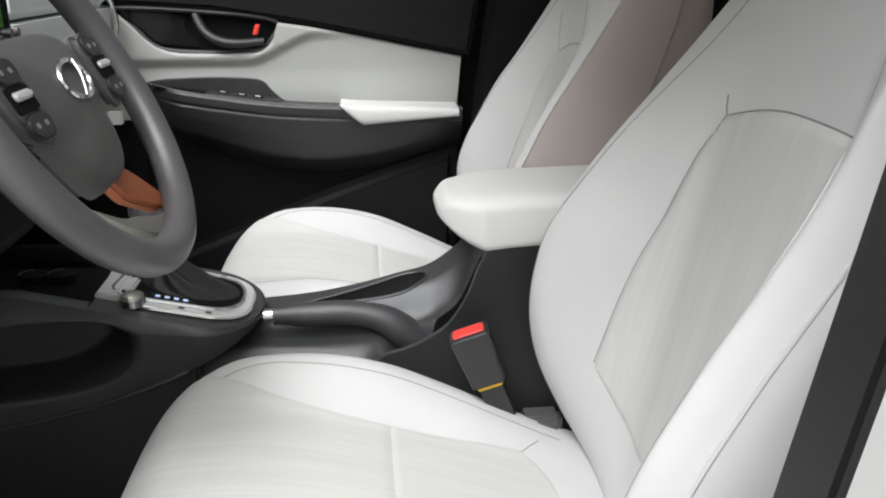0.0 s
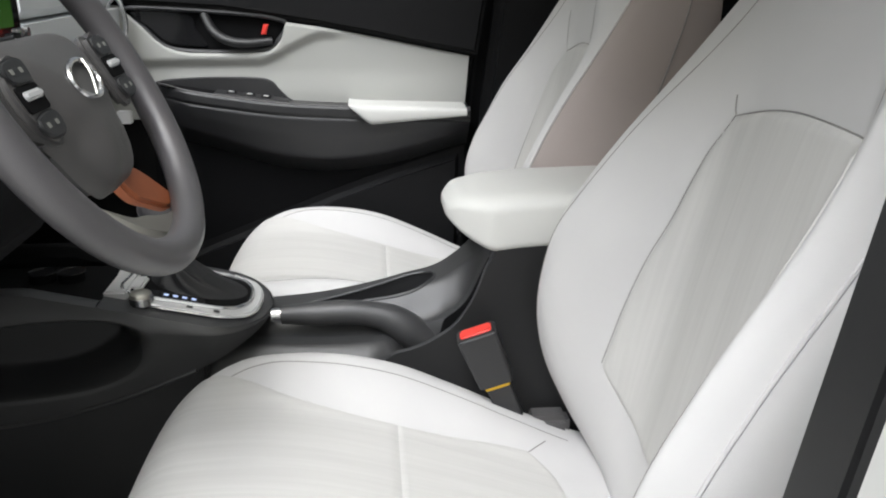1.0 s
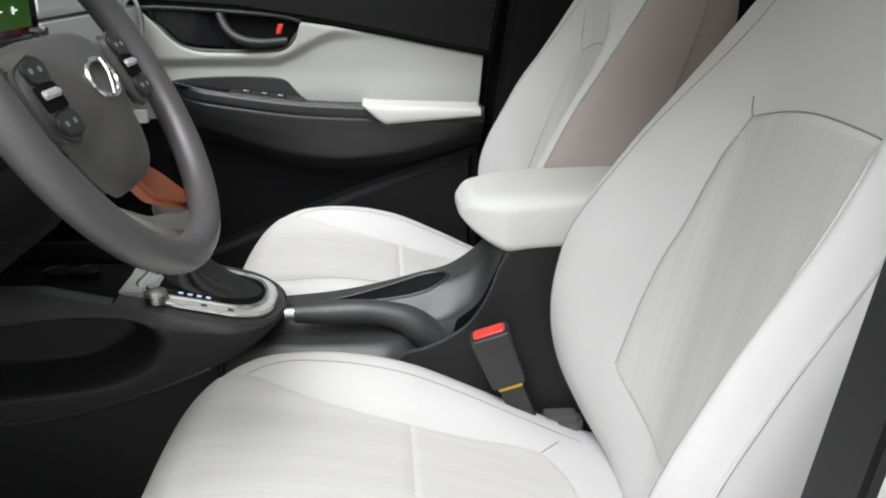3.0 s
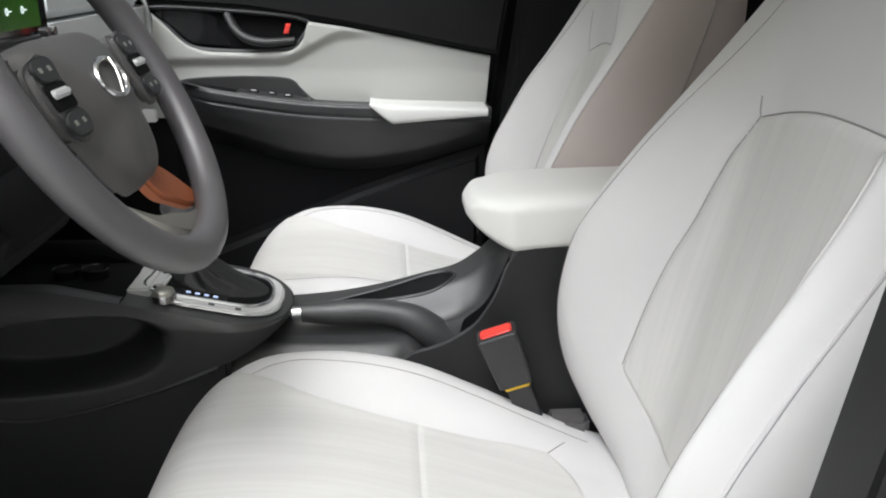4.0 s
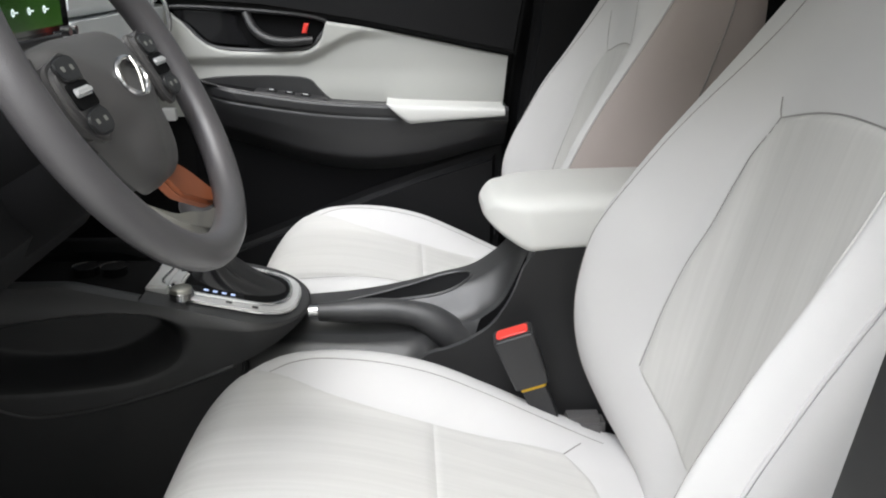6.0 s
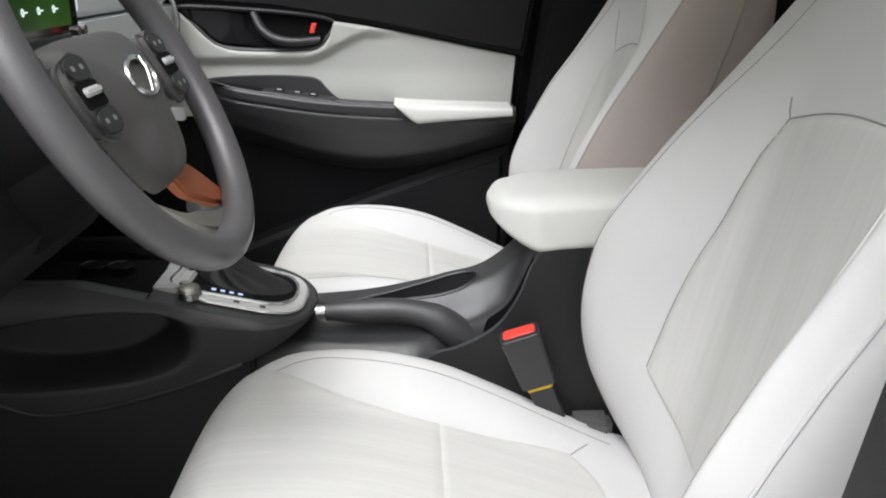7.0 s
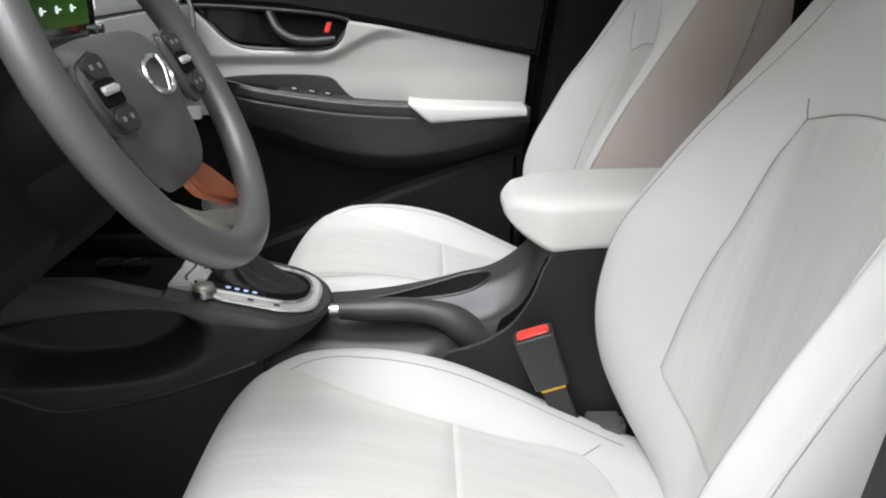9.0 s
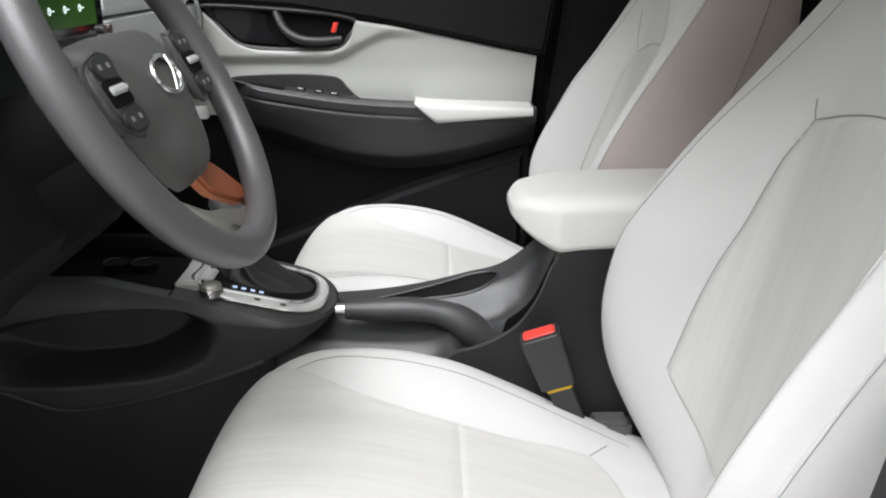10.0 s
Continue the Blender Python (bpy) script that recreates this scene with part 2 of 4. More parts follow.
BN = table([0.50, 0.59, 0.64, 0.69, 0.77, 0.831, 0.866, 0.901, 0.957, 0.999, 1.053, 1.112, 1.16, 1.25, 1.36],
           [0.34, 0.27, 0.235, 0.205, 0.195, 0.217, 0.236, 0.256, 0.293, 0.321, 0.352, 0.380, 0.412, 0.47, 0.56])  # the driver's outer bolster


BP = table([0.5, 0.56, 0.62, 0.7, 0.802, 0.858, 0.918, 0.975, 1.031, 1.081, 1.13, 1.25, 1.36],
           [0.353, 0.3, 0.256, 0.21, 0.196, 0.213, 0.243, 0.274, 0.313, 0.345, 0.375, 0.451, 0.519])  # the passenger's outer bolster


def lean_x(s, z, worn=False):
    q = min(1, abs(s) / BW(z))
    c, e = back_center(z), (BN(z) if worn and s < 0 else BE(z))
    if s < 0 and not worn:
        return c + (e + 0.022 - c) * step(0.66, 0.97, q) + 0.013 * max(0, (q - 0.86) / 0.14) ** 2
    return c + (e - c) * (step(0.19, 0.885, q) if s > 0 else step(0.60, 0.90, q)) + 0.035 * max(0, (q - 0.86) / 0.14) ** 2


def build_seat(name, label, YD, outboard, upright=0.0):
    """A seat with its middle at YD; outboard: the side towards its door; upright: how much less the backrest leans."""
    if outboard < 0:
        far_edge = table([0.62, 0.66, 0.733, 0.788, 0.883, 0.912, 0.977, 1.004, 1.03, 1.045, 1.08], [0.138, 0.136, 0.131, 0.126, 0.114, 0.109, 0.102, 0.098, 0.088, 0.079, 0.06])
    else:
        far_edge = table([0.62, 0.796, 0.916, 0.981, 1.016, 1.032, 1.045, 1.08], [0.142, 0.126, 0.115, 0.109, 0.100, 0.090, 0.077, 0.055])
    seat = thing(name, (0.05, YD, 0.36), label, "car seat", "front seats")

    def back_x(s, z):
        crease = 0.006 * math.exp(-((s - far_edge(z)) / 0.008) ** 2) * step(0.70, 0.78, z) * step(1.06, 1.02, z)
        if outboard > 0 and s > 0:
            q, c = min(1, s / BW(z)), back_center(z) - 0.4 * upright * (z - 0.6)
            return c + (BP(z) - c) * step(0.19, 0.885, q) + 0.035 * max(0, (q - 0.86) / 0.14) ** 2 + crease
        return lean_x(s, z, outboard < 0) + crease - upright * (z - 0.6) * (0.4 + 0.6 * step(0.19, 0.885, abs(s) / BW(z)))
    # cushion
    top = grid(lambda u, v: cushion_at(u, v, YD), 48, 56)
    cushion = part("cushion", top, FABRIC, seat, "smooth light grey cloth cushion cover")
    for sign in (-1, 1):
        def skirt(u, v, sign=sign):
            p = cushion_at(u, 0.5 + 0.5 * sign, YD)
            r = 0.012
            return (p.x, p.y + sign * r * math.sin(min(v * 4, 1) * math.pi / 2), p.z - r * (1 - math.cos(min(v * 4, 1) * math.pi / 2)) - max(0, v - 0.25) * 4 / 3 * (p.z - 0.47))
        part("cushion_side", grid(skirt, 40, 10), FABRIC, cushion)
    part("seat_base", box((-0.17, YD - 0.22, 0.37), (0.36, YD + 0.22, 0.52), 0.03, 3), BLACK, seat, "black plastic seat base")
    for sx in (-0.19, 0.17):
        for sy in (-0.19, 0.19):
            part("seat_foot", box((sx, YD + sy - 0.02, 0.36), (sx + 0.1, YD + sy + 0.02, 0.40), 0.004), BLACK, seat)

    # the two cloth inserts of the cushion, split by a cross seam
    half = table([-0.29, -0.24, -0.185, -0.109, -0.04, 0.022, 0.1, 0.16, 0.24], [0.215, 0.205, 0.184, 0.147, 0.131, 0.127, 0.133, 0.142, 0.145])

    def insert(x0, x1, round_end):
        def fn(u, v):
            k = (v - 0.5) * 2
            end = x1 - round_end * abs(k) ** 5
            x = x0 + (end - x0) * u
            s = k * half(x)
            edge = min(1, min(u, 1 - u) * (end - x0) / 0.005, (1 - abs(k)) * half(x) / 0.010)
            swell = 0.003 * math.sin(math.pi * u) * (1 - k * k)
            return Vector((x, YD + s, cushion_top(x, s) + 0.0002 + swell + 0.0020 * math.sqrt(max(0, 1 - (1 - edge) ** 2))))
        return grid(fn, 44, 48)
    part("cushion_insert", insert(-0.278, 0.0224, 0.0), INSERT, cushion, "streaked greige cloth insert")
    part("cushion_insert", insert(0.0226, 0.225, 0.035), INSERT, cushion, "streaked greige cloth insert")

    def on_cushion(x, s, up=0.0002):
        return Vector((x, YD + s, cushion_top(x, s) + up))
    arc = table([-0.185, -0.165, -0.148, -0.08, 0.0, 0.1, 0.2, 0.28], [0.184, 0.195, 0.1995, 0.199, 0.197, 0.196, 0.193, 0.188])
    for sign in (-1, 1):
        part("seam", tube([on_cushion(-0.185 + 0.44 * k / 60, sign * arc(-0.185 + 0.44 * k / 60)) for k in range(61)], 0.0007, 5), THREAD, cushion)
        part("seam", tube([on_cushion(0.186 + 0.034 * k / 6, sign * (0.137 + 0.036 * k / 6)) for k in range(7)], 0.0008, 5), THREAD, cushion)
        part("seam", tube([on_cushion(-0.185 + 0.345 * k / 40, sign * (half(-0.185 + 0.345 * k / 40) + 0.001), -0.0004) for k in range(41)], 0.0004, 5), THREAD, cushion)

    # backrest: front cover, taupe sides, back shell
    z0, z1 = 0.52, 1.36
    front = grid(lambda u, v: Vector((back_x((v - 0.5) * 2 * BW(z0 + (z1 - z0) * u), z0 + (z1 - z0) * u), YD + (v - 0.5) * 2 * BW(z0 + (z1 - z0) * u), z0 + (z1 - z0) * u)), 84, 150)
    back = part("backrest", front, FABRIC, seat, "smooth light grey cloth backrest cover")

    def rear_x(z):
        return back_center(z) + 0.145 - 0.4 * upright * (z - 0.6) - 0.05 * step(1.1, 1.36, z)
    for sign in (-1, 1):
        def flank(u, v, sign=sign):
            z = z0 + (z1 - z0) * u
            w = BW(z)
            xf = back_x(sign * w, z)
            xr = rear_x(z)
            bulge = 0.016 * math.sin(math.pi * v) ** 0.6
            return (xf + (xr - xf) * v, YD + sign * (w + bulge), z)
        side = part("side_panel", grid(flank, 48, 14), *((FABRIC, back, "light cloth side panel") if sign == outboard else (SIDE, back, "taupe vinyl side panel")))
        line = [Vector(flank(k / 40, 0.62)) + Vector((0, sign * 0.001, 0)) for k in range(41)]
        part("seam", tube(line, 0.0013, 5), THREAD, back)
        edge = [Vector(flank(k / 60, 0.0)) + Vector((-0.0005, 0, 0)) for k in range(61)]
        part("piping", tube(edge, 0.0022, 6), FABRIC, back)
        row = table([0.60, 0.70, 0.80, 0.88, 0.952, 1.041, 1.099, 1.159, 1.26], [0.205, 0.221, 0.224, 0.217, 0.204, 0.188, 0.166, 0.141, 0.105])
        inner = [(back_x(sign * row(z), z) - 0.0002, YD + sign * row(z), z) for z in [0.60 + 0.65 * k / 60 for k in range(61)]]
        part("seam", tube(inner, 0.0007 if sign > 0 else 0.0004, 5), THREAD, back)
    part("back_shell", grid(lambda u, v: (rear_x(z0 + (z1 - z0) * u) + 0.02 * math.sin(math.pi * v), YD + (v - 0.5) * 2 * (BW(z0 + (z1 - z0) * u)), z0 + (z1 - z0) * u), 30, 16), SIDE, back)
    part("back_top", grid(lambda u, v: (back_x((v - 0.5) * 2 * BW(z1), z1) * (1 - u) + (rear_x(z1) + 0.02 * math.sin(math.pi * v)) * u, YD + (v - 0.5) * 2 * BW(z1), z1 + 0.012 * math.sin(math.pi * u)), 8, 16), FABRIC, back)

    # streaked insert of the backrest with its arched top
    wi = table([0.66, 0.714, 0.759, 0.83, 0.906, 0.977, 1.045, 1.08], [0.158, 0.155, 0.153, 0.147, 0.133, 0.119, 0.100, 0.093])

    def ins(u, v, sink=0.0):
        k = (v - 0.5) * 2
        zb = 0.655 + 0.075 * abs(k) ** 3
        zt = 1.045 + 0.023 * (1 - abs(k) ** 2.2) if k > 0 else 1.068 - 0.006 * k * k
        z = zb + (zt - zb) * u
        near = -wi(z) - (0.024 + 0.072 * step(0.75, 1.04, z) if outboard < 0 else 0.004 + 0.03 * step(0.75, 1.04, z))
        s = near + (far_edge(z) - near) * v
        edge = min(1, (1 - abs(k)) * wi(z) / 0.014, min(u, 1 - u) * (zt - zb) / 0.012)
        swell = (0.006 if outboard < 0 else 0.012) * math.sin(math.pi * u) ** 0.6 * (1 - k * k)
        return Vector((back_x(s, z) + 0.002 - swell - 0.007 * math.sqrt(max(0, 1 - (1 - max(0, edge)) ** 2)) + sink, YD + s, z))
    part("backrest_insert", grid(ins, 90, 80), INSERT, back, "streaked greige cloth insert with arched top")
    rim = [ins(1.0, k / 24, -0.0022) for k in range(1, 24)] + [ins(1 - k / 40, 1.0, -0.0022) for k in range(41)]
    part("seam", tube(rim, 0.0008, 5), THREAD, back)
    lift = 0.0014 if outboard < 0 else 0.0055
    up = [(back_x(far_edge(1.046) + lift * k, 1.046 + (0.004 if outboard < 0 else 0.014) * k) - 0.0004, YD + far_edge(1.046) + lift * k, 1.046 + (0.004 if outboard < 0 else 0.014) * k) for k in range(6)]
    part("seam", tube(up, 0.0008 if outboard < 0 else 0.0005, 5), THREAD, back)
    return seat


build_seat("front_seat", "light grey cloth driver seat with streaked inserts", YD, -1)
build_seat("front_seat", "light grey cloth passenger seat with an upright back", YD + SEATS, 1, 0.125)

# ---- steering wheel ----
WC, WT = Vector((-0.2667, 0.77, 1.1026)), radians(28.1)
WU, WN = Vector((-math.sin(WT), 0, math.cos(WT))), Vector((math.cos(WT), 0, math.sin(WT)))


def on_wheel(a, b, c=0.0):
    """a to the driver's right, b up the wheel, c towards the driver."""
    return WC + a * Vector((0, 1, 0)) + b * WU + c * WN


wheel = thing("steering_wheel", WC, "dark grey leather steering wheel with copper trim", "steering wheel")
NR = 96
ring = [on_wheel(0.178 * math.sin(2 * math.pi * k / NR), 0.178 * math.cos(2 * math.pi * k / NR)) for k in range(NR)]
part("rim", tube(ring, 0.0172, 16, closed=True, flat=0.95, up=tuple(WN)), LEATHER, wheel, "dark grey leather rim")


def dome(outline, rise, c0, rows=10):
    """A cushion-shaped cover over an outline on the wheel."""
    ca = sum(p[0] for p in outline) / len(outline)
    cb = sum(p[1] for p in outline) / len(outline)

    def fn(u, v):
        k = int(round(v * len(outline))) % len(outline)
        a, b = outline[k]
        r = math.sin(u * math.pi / 2)
        return on_wheel(ca + (a - ca) * r, cb + (b - cb) * r, c0 + rise * (math.cos(u * math.pi / 2) ** 0.7))
    return grid(fn, rows, len(outline), close_v=True)


hub_side = [(0.068, 0.047), (0.088, 0.030), (0.082, -0.018), (0.059, -0.050), (0.047, -0.081), (0.029, -0.101)]
hub_shape = smooth([(0, 0.049)] + hub_side + [(0, -0.103)] + [(-a, b) for a, b in reversed(hub_side)], 5)
hub = part("airbag_cover", dome(hub_shape, 0.043, -0.028), HUB, wheel, "dark grey domed airbag cover")
part("hub_back", solid([(a * 0.97, b * 0.97) for a, b in hub_shape], 0.05, lambda a, b, c: on_wheel(a * 0.9, b * 0.95, c - 0.062), 0.012), BLACK, wheel)
shoulder = smooth([(-0.118, 0.022), (-0.10, 0.046), (-0.04, 0.050), (0.04, 0.050), (0.10, 0.046), (0.118, 0.022), (0.112, -0.034), (0.06, -0.05), (-0.06, -0.05), (-0.112, -0.034)], 5)
part("shoulder_cover", solid(shoulder, 0.022, lambda a, b, c: on_wheel(a, b, c - 0.042), 0.010), HUB, wheel, "dark grey cover round the switches")
for sign in (-1, 1):
    arm = smooth([(sign * 0.06, 0.026), (sign * 0.12, 0.026), (sign * 0.165, 0.036), (sign * 0.168, -0.004), (sign * 0.12, -0.016), (sign * 0.072, -0.03)], 5)
    spoke = part("spoke", solid(arm, 0.022, lambda a, b, c: on_wheel(a, b, c - 0.024), 0.006), LEATHER, wheel)
    pod = smooth([(sign * 0.078, 0.026), (sign * 0.105, 0.028), (sign * 0.132, 0.018), (sign * 0.136, -0.014), (sign * 0.118, -0.038), (sign * 0.088, -0.040)], 5)
    podp = part("switch_pod", solid(pod, 0.014, lambda a, b, c: on_wheel(a, b, c - 0.006), 0.005), HUB, wheel, "dark pod of wheel switches")
    for b0 in (0.017, -0.028):
        part("button", solid(smooth([(sign * 0.088, 0.010), (sign * 0.125, 0.008), (sign * 0.124, -0.009), (sign * 0.09, -0.010)], 4), 0.004, lambda a, b, c, b0=b0: on_wheel(a, b0 + b, c + 0.0065), 0.002), BLACK, podp)
        for a0 in (0.099, 0.116):
            part("button_mark", solid(rounded(0.0028, 0.0022, 0.001), 0.0005, lambda a, b, c, a0=a0, b0=b0: on_wheel(sign * a0 + a, b0 + b, c + 0.0104), 0), SATIN, podp, "pale switch symbol")
    part("toggle_well", solid(rounded(0.021, 0.011, 0.004), 0.002, lambda a, b, c: on_wheel(sign * 0.107 + a, b - 0.005, c + 0.0075), 0.0005), BLACK_AND_SHADE, podp)
    part("toggle", solid(rounded(0.016, 0.0038, 0.003), 0.005, lambda a, b, c: on_wheel(sign * 0.107 + a, b - 0.003, c + 0.008), 0.002), SILVER, podp, "silver toggle switch")
copper = smooth([(-0.003, -0.084), (0.025, -0.086), (0.053, -0.096), (0.084, -0.123), (0.108, -0.152), (0.073, -0.151), (0.035, -0.134), (0.009, -0.118)], 5)
part("trim_arm", solid(copper, 0.014, lambda a, b, c: on_wheel(a, b, c - 0.027), 0.005), ORANGE, wheel, "copper orange lower spoke trim")
bar = smooth([(-0.087, -0.104), (-0.045, -0.127), (-0.012, -0.136), (0.03, -0.149), (0.08, -0.157), (0.094, -0.166), (0.05, -0.173), (0.011, -0.163), (-0.042, -0.137), (-0.08, -0.110)], 5)
part("lower_bar", solid(bar, 0.012, lambda a, b, c: on_wheel(a, b, c - 0.019), 0.005), SATIN, wheel, "satin silver bar along the lower rim")
# badge: a plain chrome oval with a slanted bar
badge = part("badge", tube([on_wheel(0.031 * math.sin(2 * math.pi * k / 40), -0.007 + 0.0175 * math.cos(2 * math.pi * k / 40), 0.0145) for k in range(40)], 0.0028, 8, closed=True, up=tuple(WN)), CHROME, wheel, "plain oval chrome badge")
part("badge_bar", tube(spline([on_wheel(-0.009, -0.0235, 0.0185), on_wheel(-0.003, -0.012, 0.0205), on_wheel(0.003, -0.003, 0.0205), on_wheel(0.009, 0.0085, 0.0185)], 4), 0.0015, 8, up=tuple(WN)), SATIN, badge)
# shade behind the wheel is put into the shrouds' near-black colour
column = thing("steering_column", on_wheel(0, -0.02, -0.1), "steering column cover behind the wheel, blackened as shade", "column")
part("upper_shroud", tube([on_wheel(0, -0.01, -0.068), on_wheel(0, -0.012, -0.12), on_wheel(0, -0.012, -0.3)], [0.050, 0.056, 0.066], 20, up=(0, 1, 0)), BLACK_AND_SHADE, column)
part("lower_shroud", tube([on_wheel(0, -0.042, -0.075), on_wheel(0, -0.045, -0.12), on_wheel(0, -0.05, -0.3)], [0.046, 0.052, 0.064], 20, up=(0, 1, 0)), BLACK_AND_SHADE, column)
stalk = thing("wiper_stalk", on_wheel(0.06, 0.0, -0.075), "black wiper stalk with a white end mark", "stalk")
part("lever", tube([on_wheel(0.03, -0.01, -0.08), on_wheel(0.10, -0.012, -0.07), on_wheel(0.15, -0.015, -0.06)], [0.006, 0.007, 0.009], 10), BLACK, stalk)
part("white_mark", box((-0.274, 0.925, 1.034), (-0.259, 0.935, 1.0475), 0.001), WHITE, stalk, "white label on the stalk")

# ---- centre console ----
console = thing("centre_console", (-0.2, YM, 0.36), "black plastic centre console between the seats", "console")


def extrude_y(outline, y0, y1, bevel=0.006, segments=3):
    return solid(outline, y1 - y0, lambda a, b, c: Vector((a, y0 + c, b)), bevel, segments)



def top_z(x):
    """Height of the shifter deck."""
    return 0.738 + 0.23 * min(0.27, max(-0.05, -0.18 - x))


HEM = table([-0.80, -0.60, -0.529, -0.45, -0.371, -0.252, -0.166, -0.13], [0.66, 0.638, 0.612, 0.618, 0.637, 0.679, 0.719, 0.735])
HALF = 0.105


def pocket(x, z):
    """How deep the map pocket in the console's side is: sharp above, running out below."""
    a, dz = (x + 0.44) / (0.142 if x > -0.44 else 0.24), z - 0.705 - 0.10 * (x + 0.44)
    d = (abs(a) ** 2.4 + abs(dz / 0.056) ** 2.4) ** (1 / 2.4)
    return 0.045 * step(1.04, 0.15 + 0.60 * step(-0.03, 0.03, dz), d)


def block(u, v):
    """u along the plan outline of the shifter block, v from its top edge to its hem."""
    if u < 0.42:
        x, y = -0.78 + 0.552 * u / 0.42, -HALF
    elif u > 0.58:
        x, y = -0.78 + 0.552 * (1 - u) / 0.42, HALF
    else:
        a = (u - 0.42) / 0.16 * math.pi
        x, y = -0.228 + 0.08 * math.sin(a), -HALF * math.cos(a)
    zt, zb = top_z(x), HEM(x)
    lean = 0.010 * math.sin(min(1, v * 5) * math.pi / 2) - 0.012 * v
    z = zt + (zb - zt) * v
    grow = 1 + lean / HALF
    return (x, YM + y * grow + (pocket(x, z) if y < 0 else 0), z)


part("shifter_block", grid(block, 240, 80), CONSOLE, console, "black console side with a map pocket")


def pocket_hollow(u, v):
    """The hollow of the map pocket, from its middle to near its rim."""
    r, a = 0.93 * u, 2 * math.pi * v
    r /= (abs(math.cos(a)) ** 2.4 + abs(math.sin(a)) ** 2.4) ** (1 / 2.4)
    x = -0.44 + (0.142 if math.cos(a) > 0 else 0.24) * r * math.cos(a)
    z = 0.705 + 0.10 * (x + 0.44) + 0.056 * r * math.sin(a)
    k = (top_z(x) - z) / (top_z(x) - HEM(x))
    return (x, YM - HALF - 0.010 * math.sin(min(1, k * 5) * math.pi / 2) + 0.012 * k + pocket(x, z) - 0.0012, z)


# darker sheet just over the pocket's surface paints the shade inside it
part("pocket_shade", grid(pocket_hollow, 30, 96, close_v=True), BLACK, console, "dark sheet that paints the map pocket's shade")
trim_top = [(-0.80 + 0.57 * k / 24, HEM(-0.80 + 0.57 * k / 24) + 0.004) for k in range(25)]
part("lower_trim", extrude_y([(-0.23, 0.42), (-0.80, 0.42)] + trim_top, YM - HALF + 0.010, YM - HALF + 0.035, 0.004), BLACK, console, "black trim panel below the console")
part("lower_tunnel", box((-0.8, YM - HALF + 0.078, 0.36), (-0.22, YM + HALF - 0.06, 0.69), 0.01), DARK, console)
part("deck", grid(lambda u, v: (-0.36 + 0.21 * u, YM + (v - 0.5) * 2 * HALF * math.sqrt(max(0.0, 1 - max(0, (u * 0.21 - 0.132) / 0.078) ** 2)), top_z(-0.36 + 0.21 * u)), 40, 12), CONSOLE, console)
# cubby floor and far rim are near-black: its shade is put into their colour
part("cubby_floor", box((-0.78, YM - HALF + 0.028, 0.768), (-0.362, YM + HALF - 0.028, 0.772), 0.001), BLACK_AND_SHADE, console)
for sign in (-1, 1):
    part("cubby_rim", grid(lambda u, v: (-0.78 + 0.42 * u, YM + sign * (HALF + 0.001 - 0.027 * v), top_z(-0.78 + 0.42 * u) + 0.003 * math.sin(math.pi * v) - 0.014 * max(0, v - 0.85) / 0.15), 30, 16), CONSOLE if sign < 0 else BLACK_AND_SHADE, console, "flat black rim of the cubby")
part("hem", tube([Vector(block(0.02 + 0.39 * k / 60, 1.0)) for k in range(61)], 0.0035, 8), CONSOLE, console)
for dx in (-0.47, -0.43):
    part("socket", tube([(dx, YM + 0.02, 0.770), (dx, YM + 0.02, 0.785)], 0.018, 16), GLOSS, console, "gloss black socket cap")
    part("socket_ring", tube([(dx + 0.019 * math.cos(2 * math.pi * k / 24), YM + 0.02 + 0.019 * math.sin(2 * math.pi * k / 24), 0.785) for k in range(24)], 0.0012, 6, closed=True), GLOSS, console)


def on_deck(a, b, c=0.0):
    """a rearwards, b to the passenger's side, c up from the deck."""
    x = -0.25 + a
    return Vector((x, YM + b, top_z(x) + c))


bez = [(-0.105, 0.076), (-0.06, 0.078), (0.0, 0.078), (0.048, 0.074), (0.078, 0.052), (0.086, 0.0), (0.078, -0.052), (0.048, -0.074), (0.0, -0.078), (-0.055, -0.077), (-0.088, -0.050), (-0.11, 0.0)]
bez = smooth(bez, 5)
shifter = thing("gear_shifter", on_deck(0, 0, 0), "automatic gear shifter with a black boot in a silver surround", "gear lever")
surround = part("surround", solid(bez, 0.006, lambda a, b, c: on_deck(a, b, c + 0.001), 0.002), SILVER, shifter, "satin silver surround")
inner = smooth([(-0.082, 0.055), (0.0, 0.060), (0.046, 0.055), (0.066, 0.032), (0.071, 0.0), (0.066, -0.032), (0.046, -0.055), (0.0, -0.060), (-0.082, -0.057), (-0.088, 0.0)], 5)
part("recess", solid(inner, 0.004, lambda a, b, c: on_deck(a, b, c + 0.005), 0.001), BLACK_AND_SHADE, surround)
part("chrome_ring", tube([on_deck(a * 1.03, b * 1.03, 0.009) for a, b in inner], 0.0028, 8, closed=True), CHROME, surround, "bright chrome ring")
part("chrome_edge", tube([on_deck(a, b, 0.003) for a, b in bez], 0.002, 6, closed=True), CHROME, surround)
part("boot", grid(lambda u, v: on_deck((0.066 - 0.058 * u) * math.cos(2 * math.pi * v) * (1 - 0.72 * u ** 1.4) - 0.035 * u, 0.008 + 0.046 * math.sin(2 * math.pi * v) * (1 - 0.74 * u ** 1.3) + 0.006 * math.sin(12 * math.pi * v + 5 * u) * (1 - u) * u * 3, 0.009 + 0.052 * u ** 1.3), 16, 60, close_v=True, cap=False), BOOT, shifter, "soft black leather boot")
